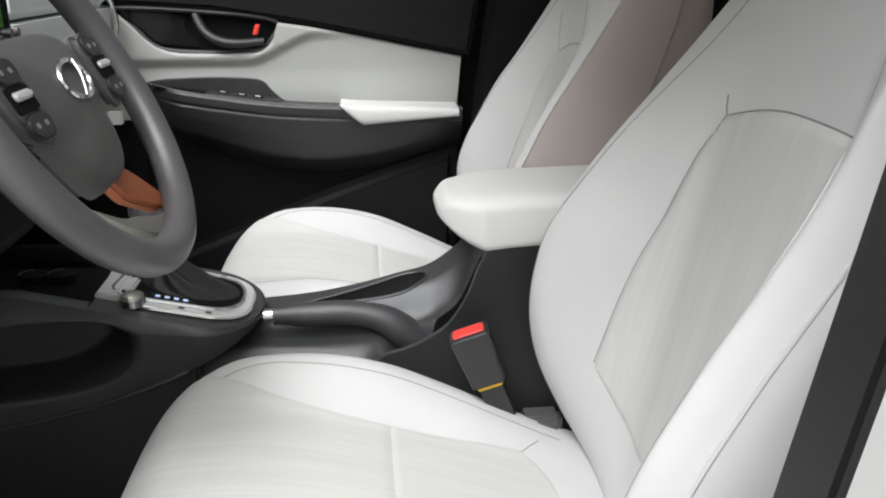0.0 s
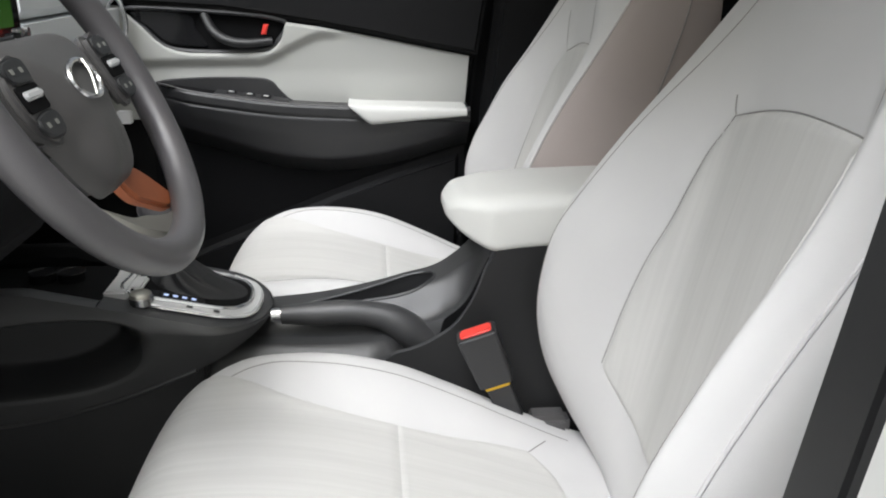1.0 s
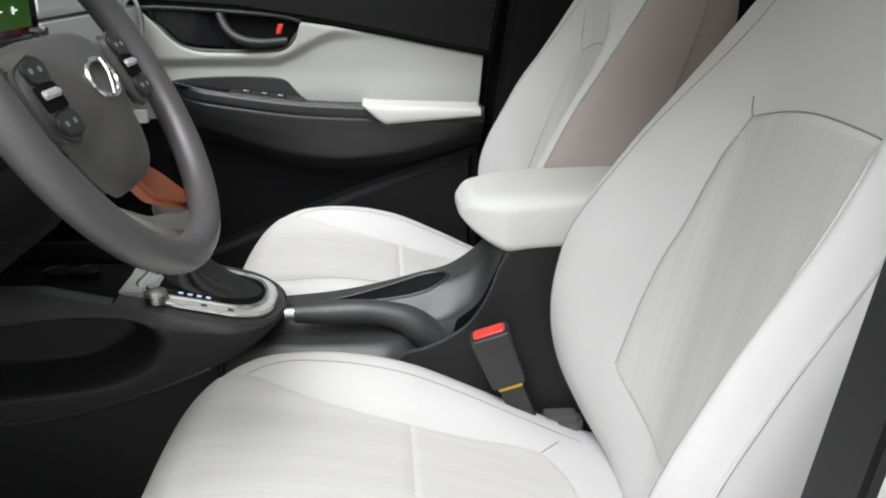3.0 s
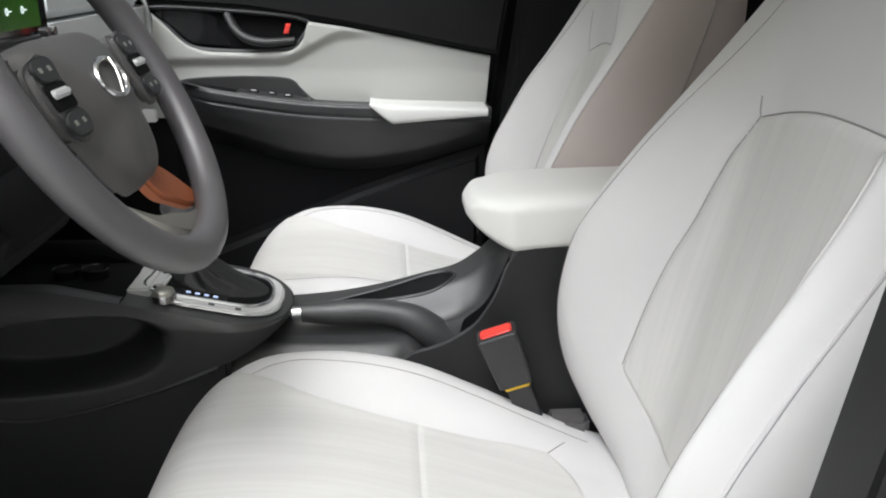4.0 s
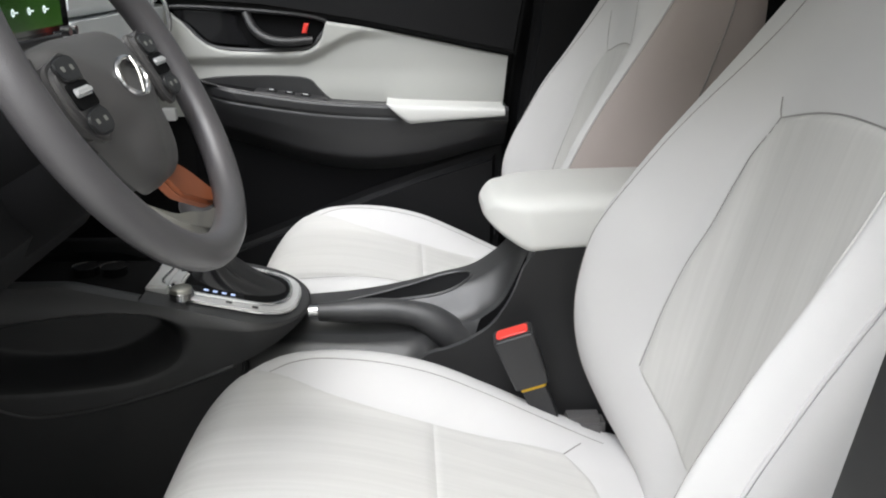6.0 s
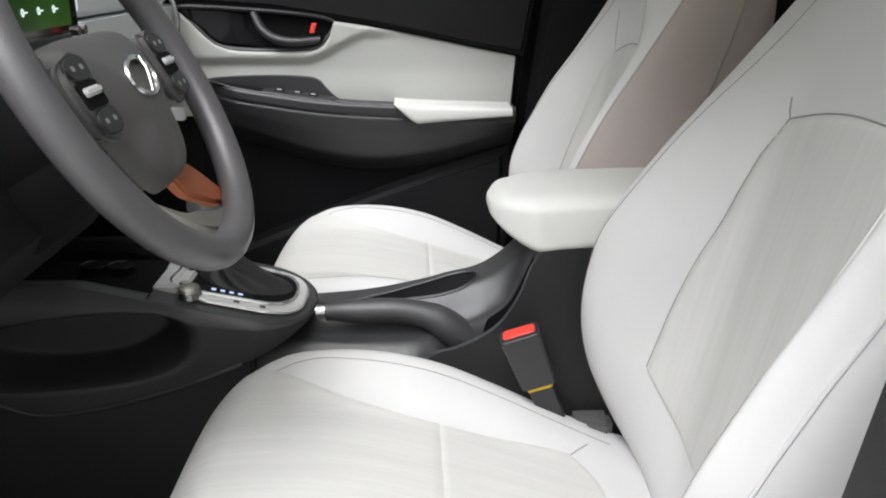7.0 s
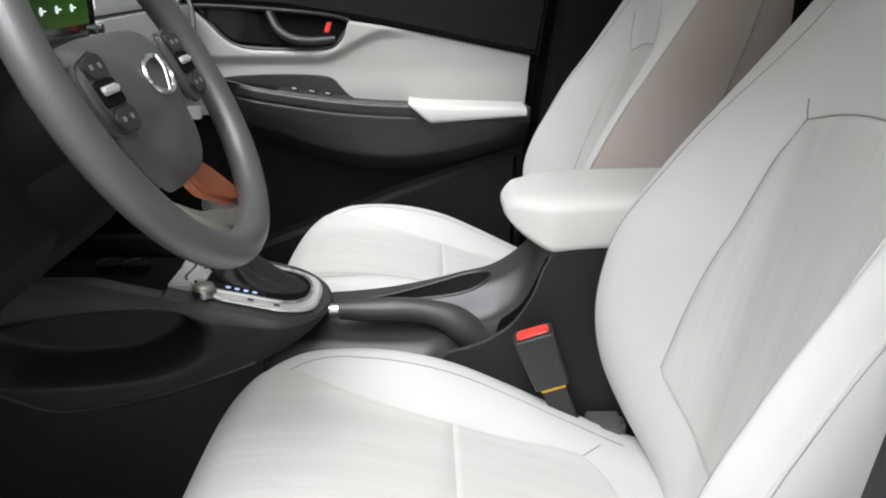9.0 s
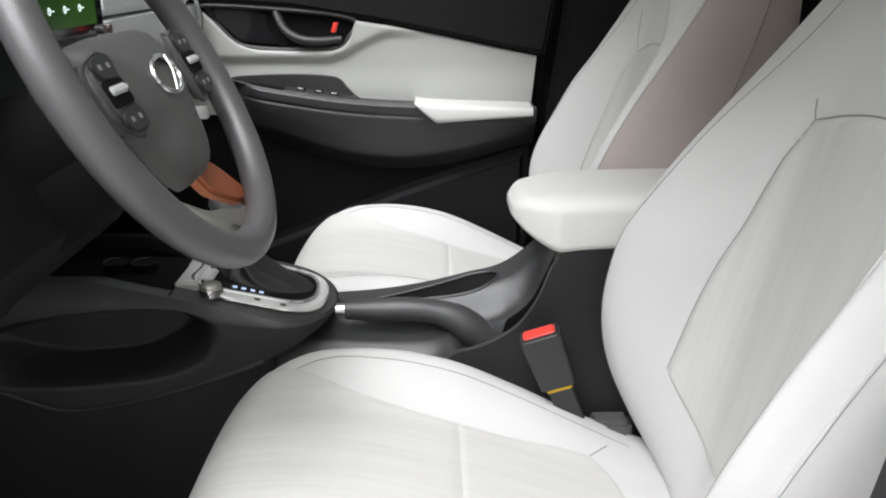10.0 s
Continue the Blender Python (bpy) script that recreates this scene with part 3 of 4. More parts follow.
part("lever", tube([on_deck(-0.035, 0.0, 0.055), on_deck(-0.04, 0.0, 0.10)], [0.011, 0.010], 12), BOOT, shifter)
part("knob", tube(spline([on_deck(-0.04, 0.0, 0.085), on_deck(-0.045, 0, 0.10), on_deck(-0.052, 0.0, 0.118), on_deck(-0.058, 0, 0.13)], 5), [0.012, 0.017, 0.019, 0.020, 0.0205, 0.021, 0.022, 0.022, 0.0225, 0.022, 0.022, 0.021, 0.020, 0.018, 0.014, 0.006], 16), LEATHER, shifter)
gate = part("position_strip", solid(rounded(0.045, 0.011, 0.004), 0.004, lambda a, b, c: on_deck(a - 0.028, b - 0.049, c + 0.006), 0.001), GLOSS, shifter, "gloss black strip with lit position marks")
for k in range(4):
    part("position_mark", solid(rounded(0.003, 0.0024, 0.001), 0.0008, lambda a, b, c, k=k: on_deck(a - 0.034 + 0.012 * k, b - 0.049, c + 0.0102), 0), LITBLUE, gate, "small lit position mark")
for a0 in (0.0, 0.035):
    part("switch_mark", solid(rounded(0.004, 0.003, 0.001), 0.0006, lambda a, b, c, a0=a0: on_deck(a + a0, b - 0.069, c + 0.0072), 0), BLACK, surround)
    part("switch_mark", solid(rounded(0.004, 0.003, 0.001), 0.0006, lambda a, b, c, a0=a0: on_deck(a + a0, b + 0.069, c + 0.0072), 0), BLACK, surround)
part("surround_front", box((-0.362, YM - 0.066, top_z(-0.352) - 0.02), (-0.330, YM + 0.07, top_z(-0.352) + 0.008), 0.003), SILVER, shifter, "satin silver front plate")
part("surround_clasp", box((-0.336, YM - 0.048, top_z(-0.327)), (-0.316, YM - 0.002, top_z(-0.327) + 0.012), 0.003), SILVER, shifter, "bright silver clasp")
dial = thing("drive_mode_knob", (-0.312, 1.060, top_z(-0.31)), "small ribbed chrome knob beside the shifter", "knob")
part("skirt", tube([(-0.312, 1.060, top_z(-0.31)), (-0.312, 1.060, top_z(-0.31) + 0.011)], 0.0155, 24), BLACK, dial)
part("cap", tube([(-0.312, 1.060, top_z(-0.31) + 0.011), (-0.312, 1.060, top_z(-0.31) + 0.016), (-0.312, 1.060, top_z(-0.31) + 0.018)], [0.015, 0.0145, 0.012], 24), SATIN, dial)
for k in range(4):
    zr = top_z(-0.31) + 0.002 + 0.0027 * k
    part("rib", tube([(-0.312 + 0.0157 * math.cos(2 * math.pi * j / 24), 1.060 + 0.0157 * math.sin(2 * math.pi * j / 24), zr) for j in range(24)], 0.0009, 5, closed=True), CHROME, dial)

# middle of the console: lip, handbrake well, far rail with a slot, rise to the armrest box
LIP = table([-0.2, -0.15, -0.07, 0.0, 0.017, 0.05, 0.079, 0.117, 0.138, 0.148, 0.16, 0.3], [0.64, 0.645, 0.652, 0.672, 0.687, 0.698, 0.711, 0.744, 0.783, 0.812, 0.832, 0.833])
RAIL = table([-0.2, -0.17, -0.07, 0.04, 0.11, 0.144, 0.165, 0.19, 0.3], [0.704, 0.706, 0.715, 0.739, 0.762, 0.79, 0.815, 0.832, 0.833])
BOWL = table([-0.2, -0.1, 0.0, 0.061, 0.102, 0.134, 0.15, 0.17, 0.3], [0.69, 0.685, 0.688, 0.70, 0.718, 0.75, 0.785, 0.83, 0.832])
YN, YF = 1.037, 1.224


def tray_z(x, t):
    """Height of the tray over x, t running from the driver's side to the passenger's."""
    z = LIP(x) + (BOWL(x) - LIP(x)) * step(0.06, 0.3, t) + (RAIL(x) - BOWL(x)) * step(0.42, 0.66, t)
    inner = 0.44 - 0.13 * step(0.04, 0.10, x)
    return z - 0.069 * step(0.01, 0.08, x) * step(0.05, 0.085, t) * step(inner + 0.025, inner, t) * step(-0.19, -0.13, x) * step(0.165, 0.145, x)


def mid(u, v):
    x = -0.27 + 0.71 * u
    if v < 0.2:
        return (x, YN, 0.38 + (LIP(x) - 0.006 - 0.38) * v / 0.2)
    if v > 0.8:
        return (x, YF, 0.38 + (RAIL(x) - 0.006 - 0.38) * (1 - v) / 0.2)
    t = (v - 0.2) / 0.6
    return (x, YN + (YF - YN) * t, tray_z(x, t))


SLOT_X, SLOT_L = -0.014, 0.104


def slot_half(c):
    return math.sqrt(max(0, 1 - c ** 4)) * (0.62 + 0.38 * c) * 0.195


def in_slot(p):
    c, t = (p[0] - SLOT_X) / SLOT_L, (p[1] - YN) / (YF - YN)
    return abs(c) < 1 and p[2] > 0.6 and abs(t - 0.750 - 0.2 * p[0]) < slot_half(c) * 0.97


def slot_rim(k, n=72, drop=0.0, shrink=1.0):
    a = 2 * math.pi * k / n
    c = math.cos(a) * shrink
    x = SLOT_X + SLOT_L * c
    t = 0.750 + 0.2 * x + math.copysign(slot_half(math.cos(a)), math.sin(a)) * shrink
    return Vector((x, YN + (YF - YN) * t, tray_z(x, t) - drop))


tray_verts, tray_faces = grid(mid, 300, 170)
tray_faces = [f for f in tray_faces if not all(in_slot(tray_verts[k]) for k in f)]


def in_groove(f):
    """The deep end of the handbrake's well, whose shade is painted as near-black faces."""
    p = np.mean([tray_verts[k] for k in f], axis=0)
    t = (p[1] - YN) / (YF - YN)
    return 0.045 < p[0] < 0.16 and 0.065 < t < 0.335 and p[2] > 0.6


# this wall gets its own darker colour for the shade of the seat gap
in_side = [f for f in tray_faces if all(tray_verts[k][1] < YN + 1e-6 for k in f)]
part("console_side", (tray_verts, in_side), CONSOLE_SHADE, console, "console side beside the cushion, painted darker as shade", sharp=False)
in_side = set(in_side)
part("console_tray", (tray_verts, [f for f in tray_faces if not in_groove(f) and f not in in_side]), CONSOLE, console, "dark grey tray with handbrake well and slot", sharp=False)
groove = [f for f in tray_faces if in_groove(f)]
used = sorted({k for f in groove for k in f})
place = {k: n for n, k in enumerate(used)}
part("brake_slot", ([tray_verts[k] for k in used], [[place[k] for k in f] for f in groove]), BLACK_AND_SHADE, console, "handbrake slot faces, blackened to paint its shade", sharp=False)
part("slot_rim", tube([slot_rim(k) + Vector((0, 0, 0.0005)) for k in range(72)], 0.0024, 6, closed=True), CONSOLE, console)
part("slot_well", grid(lambda u, v: slot_rim(v * 72, drop=0.002 + 0.055 * min(1, 1.6 * u), shrink=1.0 if u < 0.6 else max(0.02, (1 - u) / 0.4)), 10, 72, close_v=True), BLACK, console, "deep narrow slot beside the handbrake")
part("box_end", box((0.436, YN, 0.37), (0.444, YF, 0.828), 0.002), CONSOLE, console)
part("latch", box((0.128, 1.205, 0.80), (0.158, 1.23, 0.826), 0.004), BLACK_AND_SHADE, console)

# handbrake
brake = thing("handbrake_lever", (0.07, 1.115, 0.66), "black handbrake lever with a silver button", "handbrake")
path = spline([(-0.135, 1.115, 0.722), (-0.09, 1.115, 0.722), (-0.03, 1.115, 0.722), (0.02, 1.115, 0.710), (0.06, 1.115, 0.680), (0.105, 1.115, 0.645)], 8)
part("grip", tube(path, [0.0135 + 0.0045 * step(0, 0.25, k / 40) + 0.007 * step(0.45, 0.75, k / 40) for k in range(41)], 16, flat=1.0), CONSOLE, brake)
part("release_button", tube([(-0.150, 1.115, 0.7215), (-0.149, 1.115, 0.7215), (-0.136, 1.115, 0.722)], [0.008, 0.0105, 0.011], 14), CHROME, brake, "satin silver release button")

# armrest lid
armrest = thing("armrest", (0.3, YM, 0.831), "pale cream padded armrest lid on the console box", "armrest")
ATOP = table([0.0, 0.03, 0.1, 0.25, 0.5, 1.0], [0.882, 0.893, 0.899, 0.905, 0.908, 0.909])
ABOT = table([0.0, 0.03, 0.1, 0.17, 0.25, 1.0], [0.874, 0.862, 0.843, 0.832, 0.834, 0.845])


def lid(u, v):
    t = 1 - math.cos(u * math.pi / 2)
    x = 0.098 + 0.36 * t
    w = 0.092 * min(1, (0.35 + 0.65 * math.sqrt(min(1, t / 0.16))))
    zt, zb = ATOP(t), ABOT(t)
    a = 2 * math.pi * v
    ca, sa = math.cos(a), math.sin(a)
    p = 0.29
    y = YM - 0.005 + w * math.copysign(abs(ca) ** p, ca)
    z = (zt + zb) / 2 + (zt - zb) / 2 * math.copysign(abs(sa) ** p, sa) + 0.006 * max(0, sa) * (1 - ca * ca)
    return (x, y, z)


part("lid", grid(lid, 48, 56, close_v=True, cap=True), PAD, armrest, "pale padded lid")
part("lid_base", box((0.19, YM - 0.085, 0.831), (0.44, YM + 0.08, 0.845), 0.004), BLACK, armrest)


# seat belt buckle
buckle = thing("seat_belt_buckle", (0.17, 1.0, 0.60), "black seat belt buckle with a red release button", "seat belt")
BD = Vector((0.036, 0.012, -0.092)).normalized()
BX = Vector((1, -0.12, 0.36)).normalized()
BX = (BX - BX.dot(BD) * BD).normalized()
BY = BD.cross(BX)
BO = Vector((0.128, 0.985, 0.745))


def on_buckle(a, b, c):
    return BO + a * BX + b * BY + c * BD


part("body", solid(rounded(0.0268, 0.0155, 0.005), 0.085, lambda a, b, c: on_buckle(a * (1 - 1.6 * c), b, c), 0.003), BLACK, buckle)
part("release_button", solid(rounded(0.0215, 0.0095, 0.005), 0.012, lambda a, b, c: on_buckle(a, b, c - 0.0025), 0.002), RED, buckle, "bright red release button")
part("stalk", solid(rounded(0.0165, 0.008, 0.003), 0.10, lambda a, b, c: on_buckle(a, b, c + 0.086), 0.002), BLACK, buckle)
part("tag", solid(rounded(0.0175, 0.0105, 0.003), 0.0085, lambda a, b, c: on_buckle(a, b, c + 0.083), 0.001), YELLOW, buckle, "yellow tag at the foot of the buckle")
bracket = part("seat_bracket", box((0.205, 0.995, 0.36), (0.265, 1.034, 0.604), 0.008), HUB)
tagged(bracket, "grey metal seat hinge bracket beside the cushion", "bracket")

# ---- passenger door ----
door = thing("passenger_door", (-0.2, YDOOR, 0.45), "closed passenger door with cream panel and black trim", "car door")


def on_door(y):
    return lambda a, b, c: Vector((a, y - c, b))


part("door_shell", solid([(-0.85, 0.42), (0.205, 0.42), (0.225, 0.90), (0.256, 1.17), (-0.85, 1.17)], 0.075, lambda a, b, c: Vector((a, YDOOR + 0.015 + c, b)), 0.012), DARK, door, "dark plastic door body")
TOPX = [-0.62, -0.505, -0.49, -0.46, -0.44, -0.42, -0.395, -0.37, -0.28, -0.22, -0.205, -0.19, -0.18, -0.17, -0.10, 0.02, 0.13, 0.215]
TOPZ = [1.13, 1.117, 1.103, 1.074, 1.052, 1.036, 1.026, 1.022, 1.020, 1.022, 1.026, 1.036, 1.050, 1.083, 1.073, 1.050, 1.027, 1.010]


def panel(u, v):
    """The cream panel, with a swoosh that runs out of the handle's surround."""
    x = -0.62 + (0.835 - 0.012 * (1 - v)) * u
    zt = float(np.interp(x, TOPX, TOPZ))
    z = 0.885 + (zt - 0.885) * v
    fold = 1.004 + 0.054 * step(-0.24, -0.09, x)
    proud = 0.012 * step(fold - 0.016, fold + 0.010, z) * step(0.0, -0.11, x) + 0.006 * step(0.99, 0.93, z)
    rim = 0.006 * max(0, 1 - (1 - v) * (zt - 0.885) / 0.006) ** 2
    return (x, YDOOR - 0.004 - proud + rim, z)


part("upper_panel", grid(panel, 220, 90), CREAM, door, "smooth cream vinyl upper panel")
belt = [(-0.85, 1.165), (0.256, 1.165), (0.232, 1.012), (0.13, 1.031), (0.02, 1.054), (-0.10, 1.077), (-0.168, 1.088), (-0.3, 1.108), (-0.5, 1.121), (-0.85, 1.14)]
part("belt_trim", solid(belt, 0.035, on_door(YDOOR + 0.016), 0.01), DARK, door, "black soft upper door trim")
bowl = smooth([(-0.505, 1.112), (-0.46, 1.074), (-0.42, 1.036), (-0.37, 1.025), (-0.28, 1.023), (-0.21, 1.027), (-0.186, 1.047), (-0.174, 1.085), (-0.3, 1.103)], 4)
part("handle_surround", tube([(a, YDOOR - 0.006, b) for a, b in bowl], 0.005, 8, closed=True, up=(0, 1, 0)), BLACK, door)
part("handle_recess", solid(bowl, 0.004, on_door(YDOOR + 0.012), 0.001), BLACK_AND_SHADE, door, "black handle recess")
part("speaker_cover", solid(smooth([(-0.49, 1.106), (-0.45, 1.07), (-0.415, 1.04), (-0.36, 1.032), (-0.335, 1.034), (-0.355, 1.07), (-0.368, 1.10)], 4), 0.008, on_door(YDOOR + 0.010), 0.003), GLOSS, door)
hpath = spline([(-0.336, YDOOR - 0.004, 1.100), (-0.319, YDOOR - 0.014, 1.068), (-0.293, YDOOR - 0.020, 1.049), (-0.255, YDOOR - 0.020, 1.042), (-0.20, YDOOR - 0.010, 1.045)], 8)
part("handle", tube(hpath, [0.010 + 0.002 * math.sin(math.pi * k / 32) for k in range(33)], 14, flat=0.8), BLACK, door, "black pull handle")
part("lock_tab", solid([(-0.221, 1.059), (-0.211, 1.059), (-0.205, 1.079), (-0.215, 1.079)], 0.010, on_door(YDOOR - 0.008), 0.002), RED, door, "red lock tab")

# door armrest: a long black ledge with a switch plate and a pale elbow pad
LEDGE = table([-0.47, -0.417, -0.318, -0.2, -0.033, 0.1, 0.22], [0.964, 0.958, 0.942, 0.925, 0.914, 0.910, 0.908])
BELLY = table([-0.47, -0.355, -0.21, -0.09, 0.034, 0.156, 0.22], [0.88, 0.852, 0.805, 0.790, 0.802, 0.833, 0.85])


def ledge(u, v):
    x = -0.47 + 0.68 * u
    zt, zl = LEDGE(x), BELLY(x)
    out = 0.088 * (1 - 0.8 * step(-0.36, -0.48, x))
    prof = [(0.0, zt), (0.4, zt), (0.8, zt + 0.001), (0.95, zt + 0.0025), (1.0, zt - 0.003), (1.0, zt - 0.018), (0.95, zt - 0.024), (0.97, zt - 0.028), (0.9, (zt + zl) / 2), (0.7, zl + 0.012),
            (0.55, zl), (0.2, zl - 0.025), (0.12, zl - 0.10), (0.10, 0.60)]
    k = v * (len(prof) - 1)
    i = min(int(k), len(prof) - 2)
    a, b, f = prof[i], prof[i + 1], k - i
    return (x, YDOOR + 0.01 - out * (a[0] + (b[0] - a[0]) * f), a[1] + (b[1] - a[1]) * f)


# lighter tube painted in as the highlight along the ledge's lip
part("ledge_highlight", tube([Vector(ledge(k / 60, 3 / 13)) for k in range(61)], 0.0018, 6), HUB, door)
part("door_armrest", grid(lambda u, v: ledge(u, v * 11 / 13), 70, 55), BLACK, door, "black door armrest ledge")
# shade behind the map pocket is painted as a near-black skin
part("lower_skin", grid(lambda u, v: ledge(u, (11 + 2 * v) / 13), 40, 8), BLACK_AND_SHADE, door, "lower door skin, blackened as the pocket's shade")
hood = smooth([(-0.452, 0.954), (-0.425, 0.968), (-0.327, 0.973), (-0.235, 0.970), (-0.205, 0.962), (-0.19, 0.945), (-0.16, 0.920), (-0.10, 0.908), (-0.2, 0.905), (-0.35, 0.93)], 4)
part("pull_cup", solid(hood, 0.012, on_door(YDOOR - 0.009), 0.004), BLACK, door, "black pull cup behind the switches")


def on_ledge(a, b, c):
    """a along the ledge, b out towards the seat, c up from it."""
    return Vector((a, YDOOR - 0.045 - b, LEDGE(a) + c))


# flat black plate on the ledge paints the dark inside of the pull cup
part("cup_shade", solid(smooth([(-0.43, 0.0), (-0.40, 0.016), (-0.33, 0.022), (-0.325, -0.018), (-0.40, -0.016)], 4), 0.003, on_ledge, 0.001), BLACK_AND_SHADE, door, "black plate painting the pull cup's shade")
plate = part("switch_plate", solid(rounded(0.075, 0.024, 0.01), 0.006, lambda a, b, c: on_ledge(a - 0.245, b, c), 0.002), BLACK, door, "window switch plate")
for a0 in (-0.285, -0.248, -0.215):
    part("switch", solid(rounded(0.010, 0.010, 0.003), 0.007, lambda a, b, c, a0=a0: on_ledge(a0 + a, b, c + 0.004), 0.002), GLOSS, plate)
    part("switch_edge", solid(rounded(0.005, 0.0016, 0.0005), 0.0015, lambda a, b, c, a0=a0: on_ledge(a0 + a, b + 0.007, c + 0.0105), 0), SILVER, plate)


def pad(u, v):
    x = -0.045 + 0.245 * u
    a = v * 2 * math.pi
    zt, zb = 0.924 - 0.010 * u, 0.876 + 0.020 * u + 0.046 * max(0, 1 - u / 0.2) ** 1.3
    y0, y1 = 1.715, 1.815
    ca, sa = math.cos(a), math.sin(a)
    return (x, (y0 + y1) / 2 + (y1 - y0) / 2 * math.copysign(abs(ca) ** 0.4, ca), (zt + zb) / 2 + (zt - zb) / 2 * math.copysign(abs(sa) ** 0.5, sa))


part("elbow_pad", grid(pad, 40, 40, close_v=True, cap=True), PAD, door, "pale padded elbow rest")
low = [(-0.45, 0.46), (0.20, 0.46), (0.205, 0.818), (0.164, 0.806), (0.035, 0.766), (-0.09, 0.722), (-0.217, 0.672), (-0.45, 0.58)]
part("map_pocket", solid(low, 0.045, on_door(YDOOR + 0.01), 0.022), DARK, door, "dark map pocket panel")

# ---- pillars and side walls of the cabin ----
pillar = part("trim_pillar_far", solid([(0.225, 0.36), (0.245, 0.90), (0.325, 1.56), (0.47, 1.56), (0.40, 0.36)], 0.08, lambda a, b, c: Vector((a, YDOOR + c, b)), 0.02), DARK)
door_seal = part("trim_door_gap", solid([(0.19, 0.36), (0.215, 0.90), (0.30, 1.56), (0.34, 1.56), (0.27, 0.90), (0.25, 0.36)], 0.04, lambda a, b, c: Vector((a, YDOOR + 0.035 + c, b)), 0.004), BLACK_AND_SHADE)
tagged(door_seal, "black rubber seal between door and pillar", "seal", kind="structure")
tagged(pillar, "dark plastic centre pillar trim", "pillar", kind="structure")
wall_far = part("wall_side_far", box((0.40, YDOOR + 0.02, 0.36), (1.6, YDOOR + 0.08, 1.2), 0.01), DARK)
tagged(wall_far, "dark rear door trim", "wall", kind="structure")
seal = part("trim_pillar_near", solid([(0.125, 0.40), (0.213, 0.92), (0.241, 1.086), (0.321, 1.56), (0.42, 1.56), (0.34, 1.086), (0.30, 0.92), (0.25, 0.40)], 0.055, lambda a, b, c: Vector((a, 0.316 + c, b)), 0.008), BLACK)
part("door_rubber", tube([(0.165, 0.3155, 0.40), (0.254, 0.3155, 0.92), (0.282, 0.3155, 1.086), (0.362, 0.3155, 1.56)], 0.004, 8), BLACK_AND_SHADE, seal, "black rubber strip")
tagged(seal, "black centre pillar trim at the open door", "pillar", kind="structure")
post = part("door_pillar", solid([(0.106, 0.30), (0.1945, 0.92), (0.223, 1.086), (0.303, 1.56), (0.50, 1.56), (0.45, 0.30)], 0.05, lambda a, b, c: Vector((a, 0.248 + c, b)), 0.008), PAINT)
tagged(post, "white painted door pillar", "pillar", kind="structure")
wall_near = part("wall_side_near", box((0.45, 0.33, 0.30), (1.6, 0.37, 1.2), 0.01), DARK)
tagged(wall_near, "dark rear door trim", "wall", kind="structure")
sill = part("sill", box((-1.3, 0.26, 0.28), (0.5, 0.36, 0.42), 0.02, 3), PAINT)
tagged(sill, "white painted door sill", "sill", kind="structure")

# slab out of view, added to hold skylight off the console's side
open_door_block = part("wall_open_door_block", box((-1.04, -0.75, 0.33), (-0.93, 0.29, 1.12), 0.02, 3), DARK)
tagged(open_door_block, "unseen dark slab as the open front door, blocks light", "door", kind="structure")
# unseen panel, added to close the side and darken the footwell
kick_block = part("wall_kick_block", box((-1.36, 0.30, 0.30), (-0.72, 0.37, 1.12), 0.01), DARK)
tagged(kick_block, "unseen dark panel ahead of the door, shades the footwell", "wall", kind="structure")

# ---- dashboard ----
dash = thing("dashboard", (-0.7, YM, 0.8), "black dashboard with a pale grey passenger panel", "dashboard")
knee = [(-0.40, 1.06), (-0.365, 1.02), (-0.345, 0.965), (-0.39, 0.905), (-0.455, 0.866), (-0.7, 0.80), (-0.95, 0.80), (-0.95, 1.17), (-0.6, 1.19), (-0.48, 1.15)]
part("knee_panel", extrude_y(knee, 0.40, 0.985, 0.014), DARK, dash, "dark lower dash panel under the wheel")
part("knee_inset", extrude_y([(-0.372, 0.985), (-0.352, 0.958), (-0.392, 0.90), (-0.44, 0.868), (-0.46, 0.90)], 0.45, 0.70, 0.004), DARK, dash)
part("centre_fascia", extrude_y([(-0.50, 1.10), (-0.49, 0.98), (-0.54, 0.82), (-0.95, 0.74), (-0.95, 1.17), (-0.6, 1.16)], 0.99, 1.275, 0.012), BLACK, dash)
part("passenger_panel", extrude_y([(-0.497, 1.114), (-0.50, 1.03), (-0.54, 0.97), (-0.95, 0.95), (-0.95, 1.11), (-0.57, 1.116)], 1.28, 1.80, 0.012), DASH, dash, "pale grey dash panel")
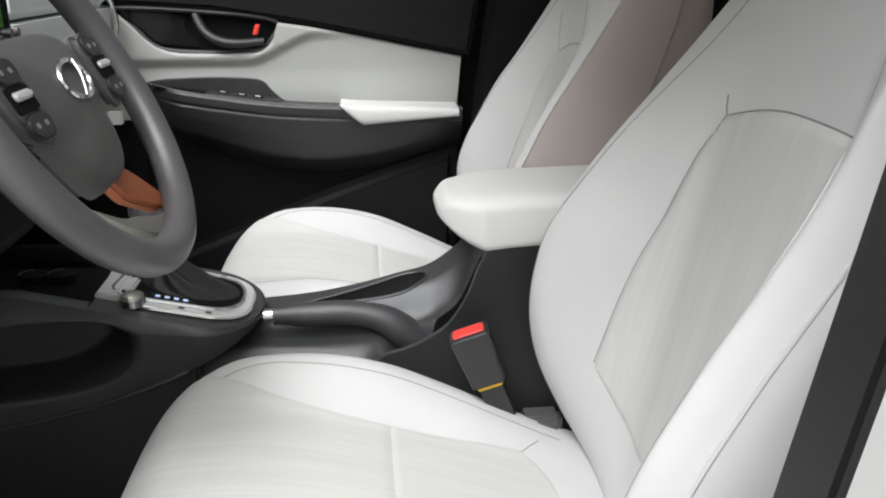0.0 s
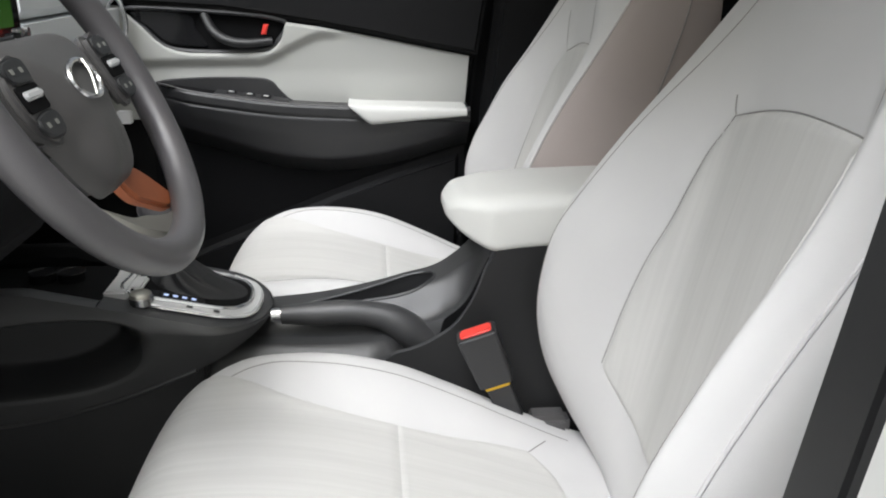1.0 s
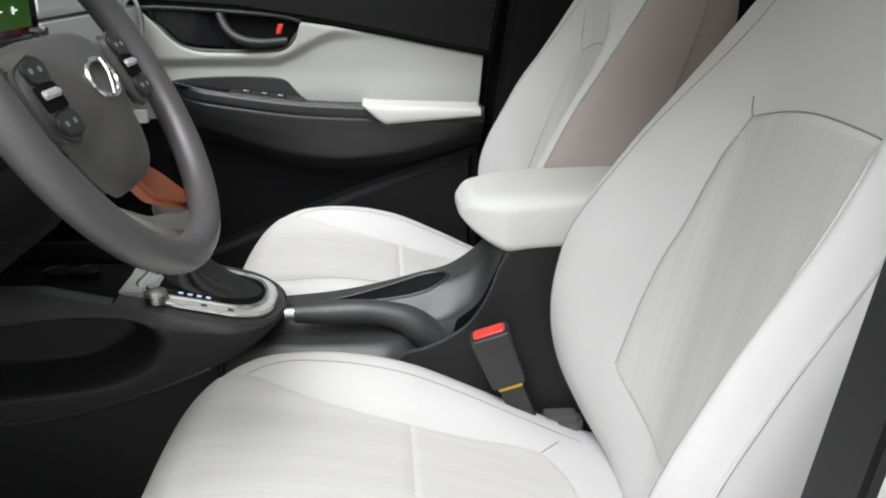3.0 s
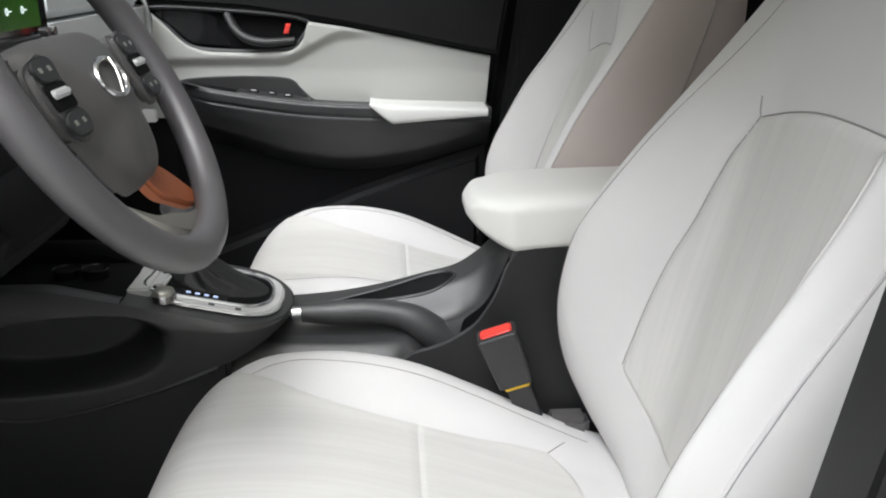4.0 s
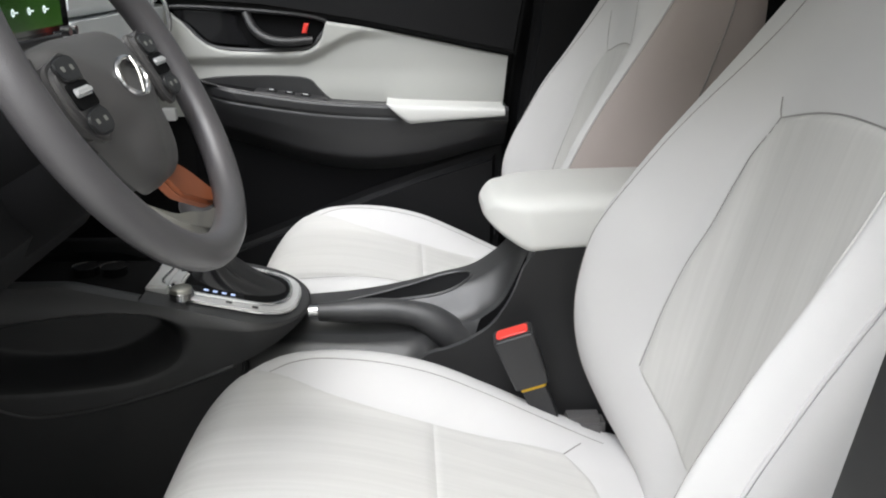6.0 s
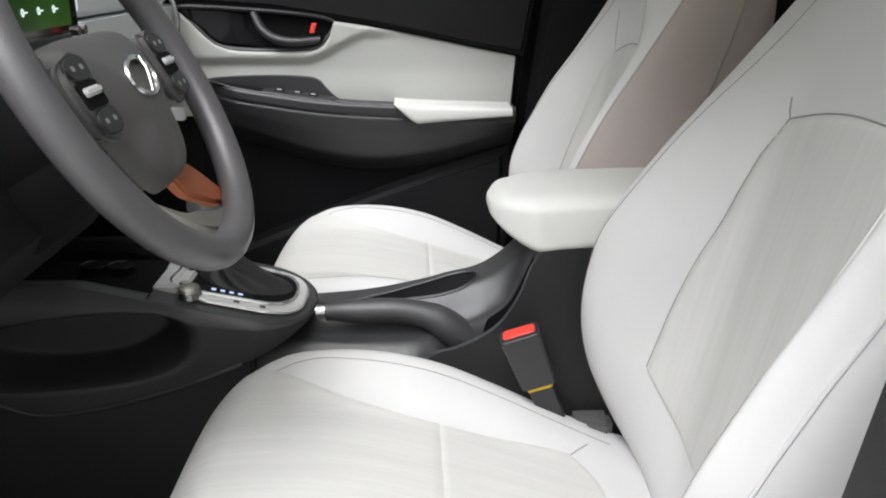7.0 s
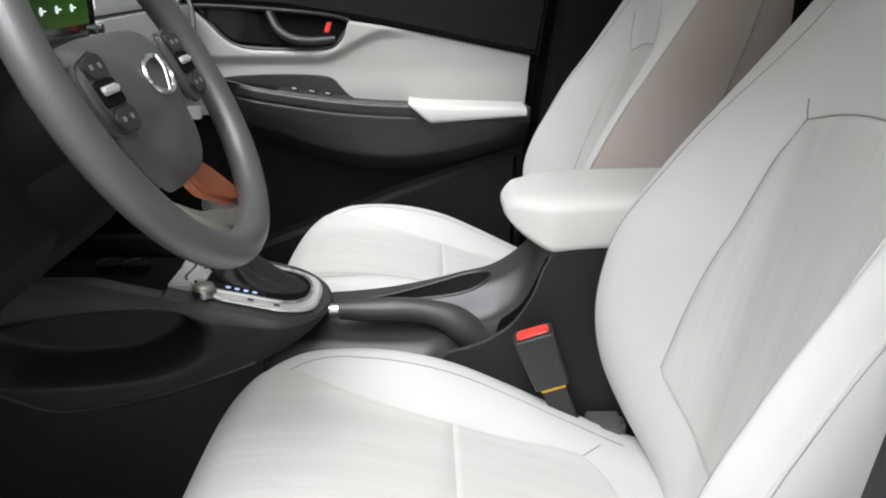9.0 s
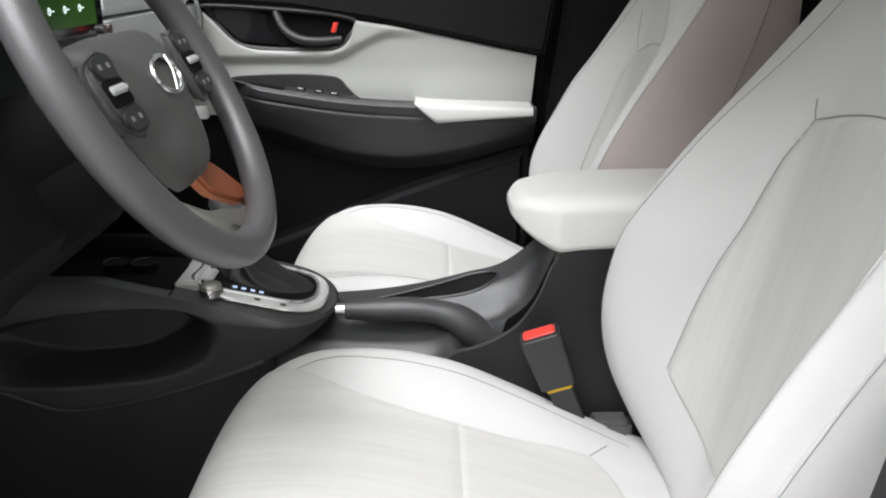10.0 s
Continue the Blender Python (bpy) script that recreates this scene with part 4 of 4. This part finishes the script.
part("dash_pad", extrude_y([(-0.55, 1.172), (-0.52, 1.166), (-0.503, 1.15), (-0.503, 1.132), (-0.515, 1.119), (-0.56, 1.117), (-0.60, 1.16)], 1.30, 1.80, 0.008), DASH, dash, "pale grey padded dash edge")
part("glove_box", extrude_y([(-0.57, 0.965), (-0.56, 0.90), (-0.62, 0.74), (-0.95, 0.70), (-0.95, 0.965)], 1.28, 1.80, 0.02), DARK, dash, "black glove box")
part("dash_top", grid(lambda u, v: (-1.0 + 0.49 * u, 0.40 + 1.40 * v, 1.19 - 0.02 * u - 0.03 * u ** 6), 12, 12), BLACK, dash, "black dash top")
part("side_vent", tube([(-0.50 + 0.018 * math.cos(a), 1.77, 1.09 + 0.045 * math.sin(a)) for a in [2 * math.pi * k / 24 for k in range(24)]], 0.005, 8, closed=True, up=(0, 1, 0)), CHROME, dash, "chrome-edged side air vent")
# hood out of view, added to keep skylight off the column
part("shade_hood", extrude_y([(-0.62, 1.175), (-0.42, 1.178), (-0.40, 1.19), (-0.42, 1.21), (-0.62, 1.22)], 0.55, 1.0, 0.008), BLACK, dash, "unseen black hood that shades the column")
screen = thing("touch_screen", (-0.50, 1.13, 1.10), "tablet-like display showing a green picture", "screen")
SX, SY0, SY1, SZ0, SZ1 = -0.478, 0.99, 1.24, 1.106, 1.235
part("housing", box((SX - 0.018, SY0, SZ0), (SX, SY1, SZ1), 0.005, 3), GLOSS, screen)
part("panel", box((SX + 0.0, SY0 + 0.012, SZ0 + 0.012), (SX + 0.001, SY1 - 0.03, SZ1 - 0.012), 0), SCREEN, screen, "lit green display")
for yk in (1.062, 1.108, 1.155):
    part("icon", tube([(SX + 0.0014, yk + 0.003 * math.cos(2 * math.pi * k / 12), 1.141 + 0.0042 * math.sin(2 * math.pi * k / 12)) for k in range(12)], 0.0009, 5, closed=True, up=(1, 0, 0)), LIT, screen, "white lit symbol")
    part("caption", box((SX + 0.001, yk + 0.006, 1.140), (SX + 0.0016, yk + 0.014, 1.1418), 0), LIT, screen, "white lit caption bar")
for yk in (1.222, 1.245):
    part("screen_knob", tube([(SX - 0.005, yk, SZ0 + 0.002), (SX + 0.006, yk, SZ0 + 0.002)], 0.007, 16), CHROME, screen, "small chrome knob")
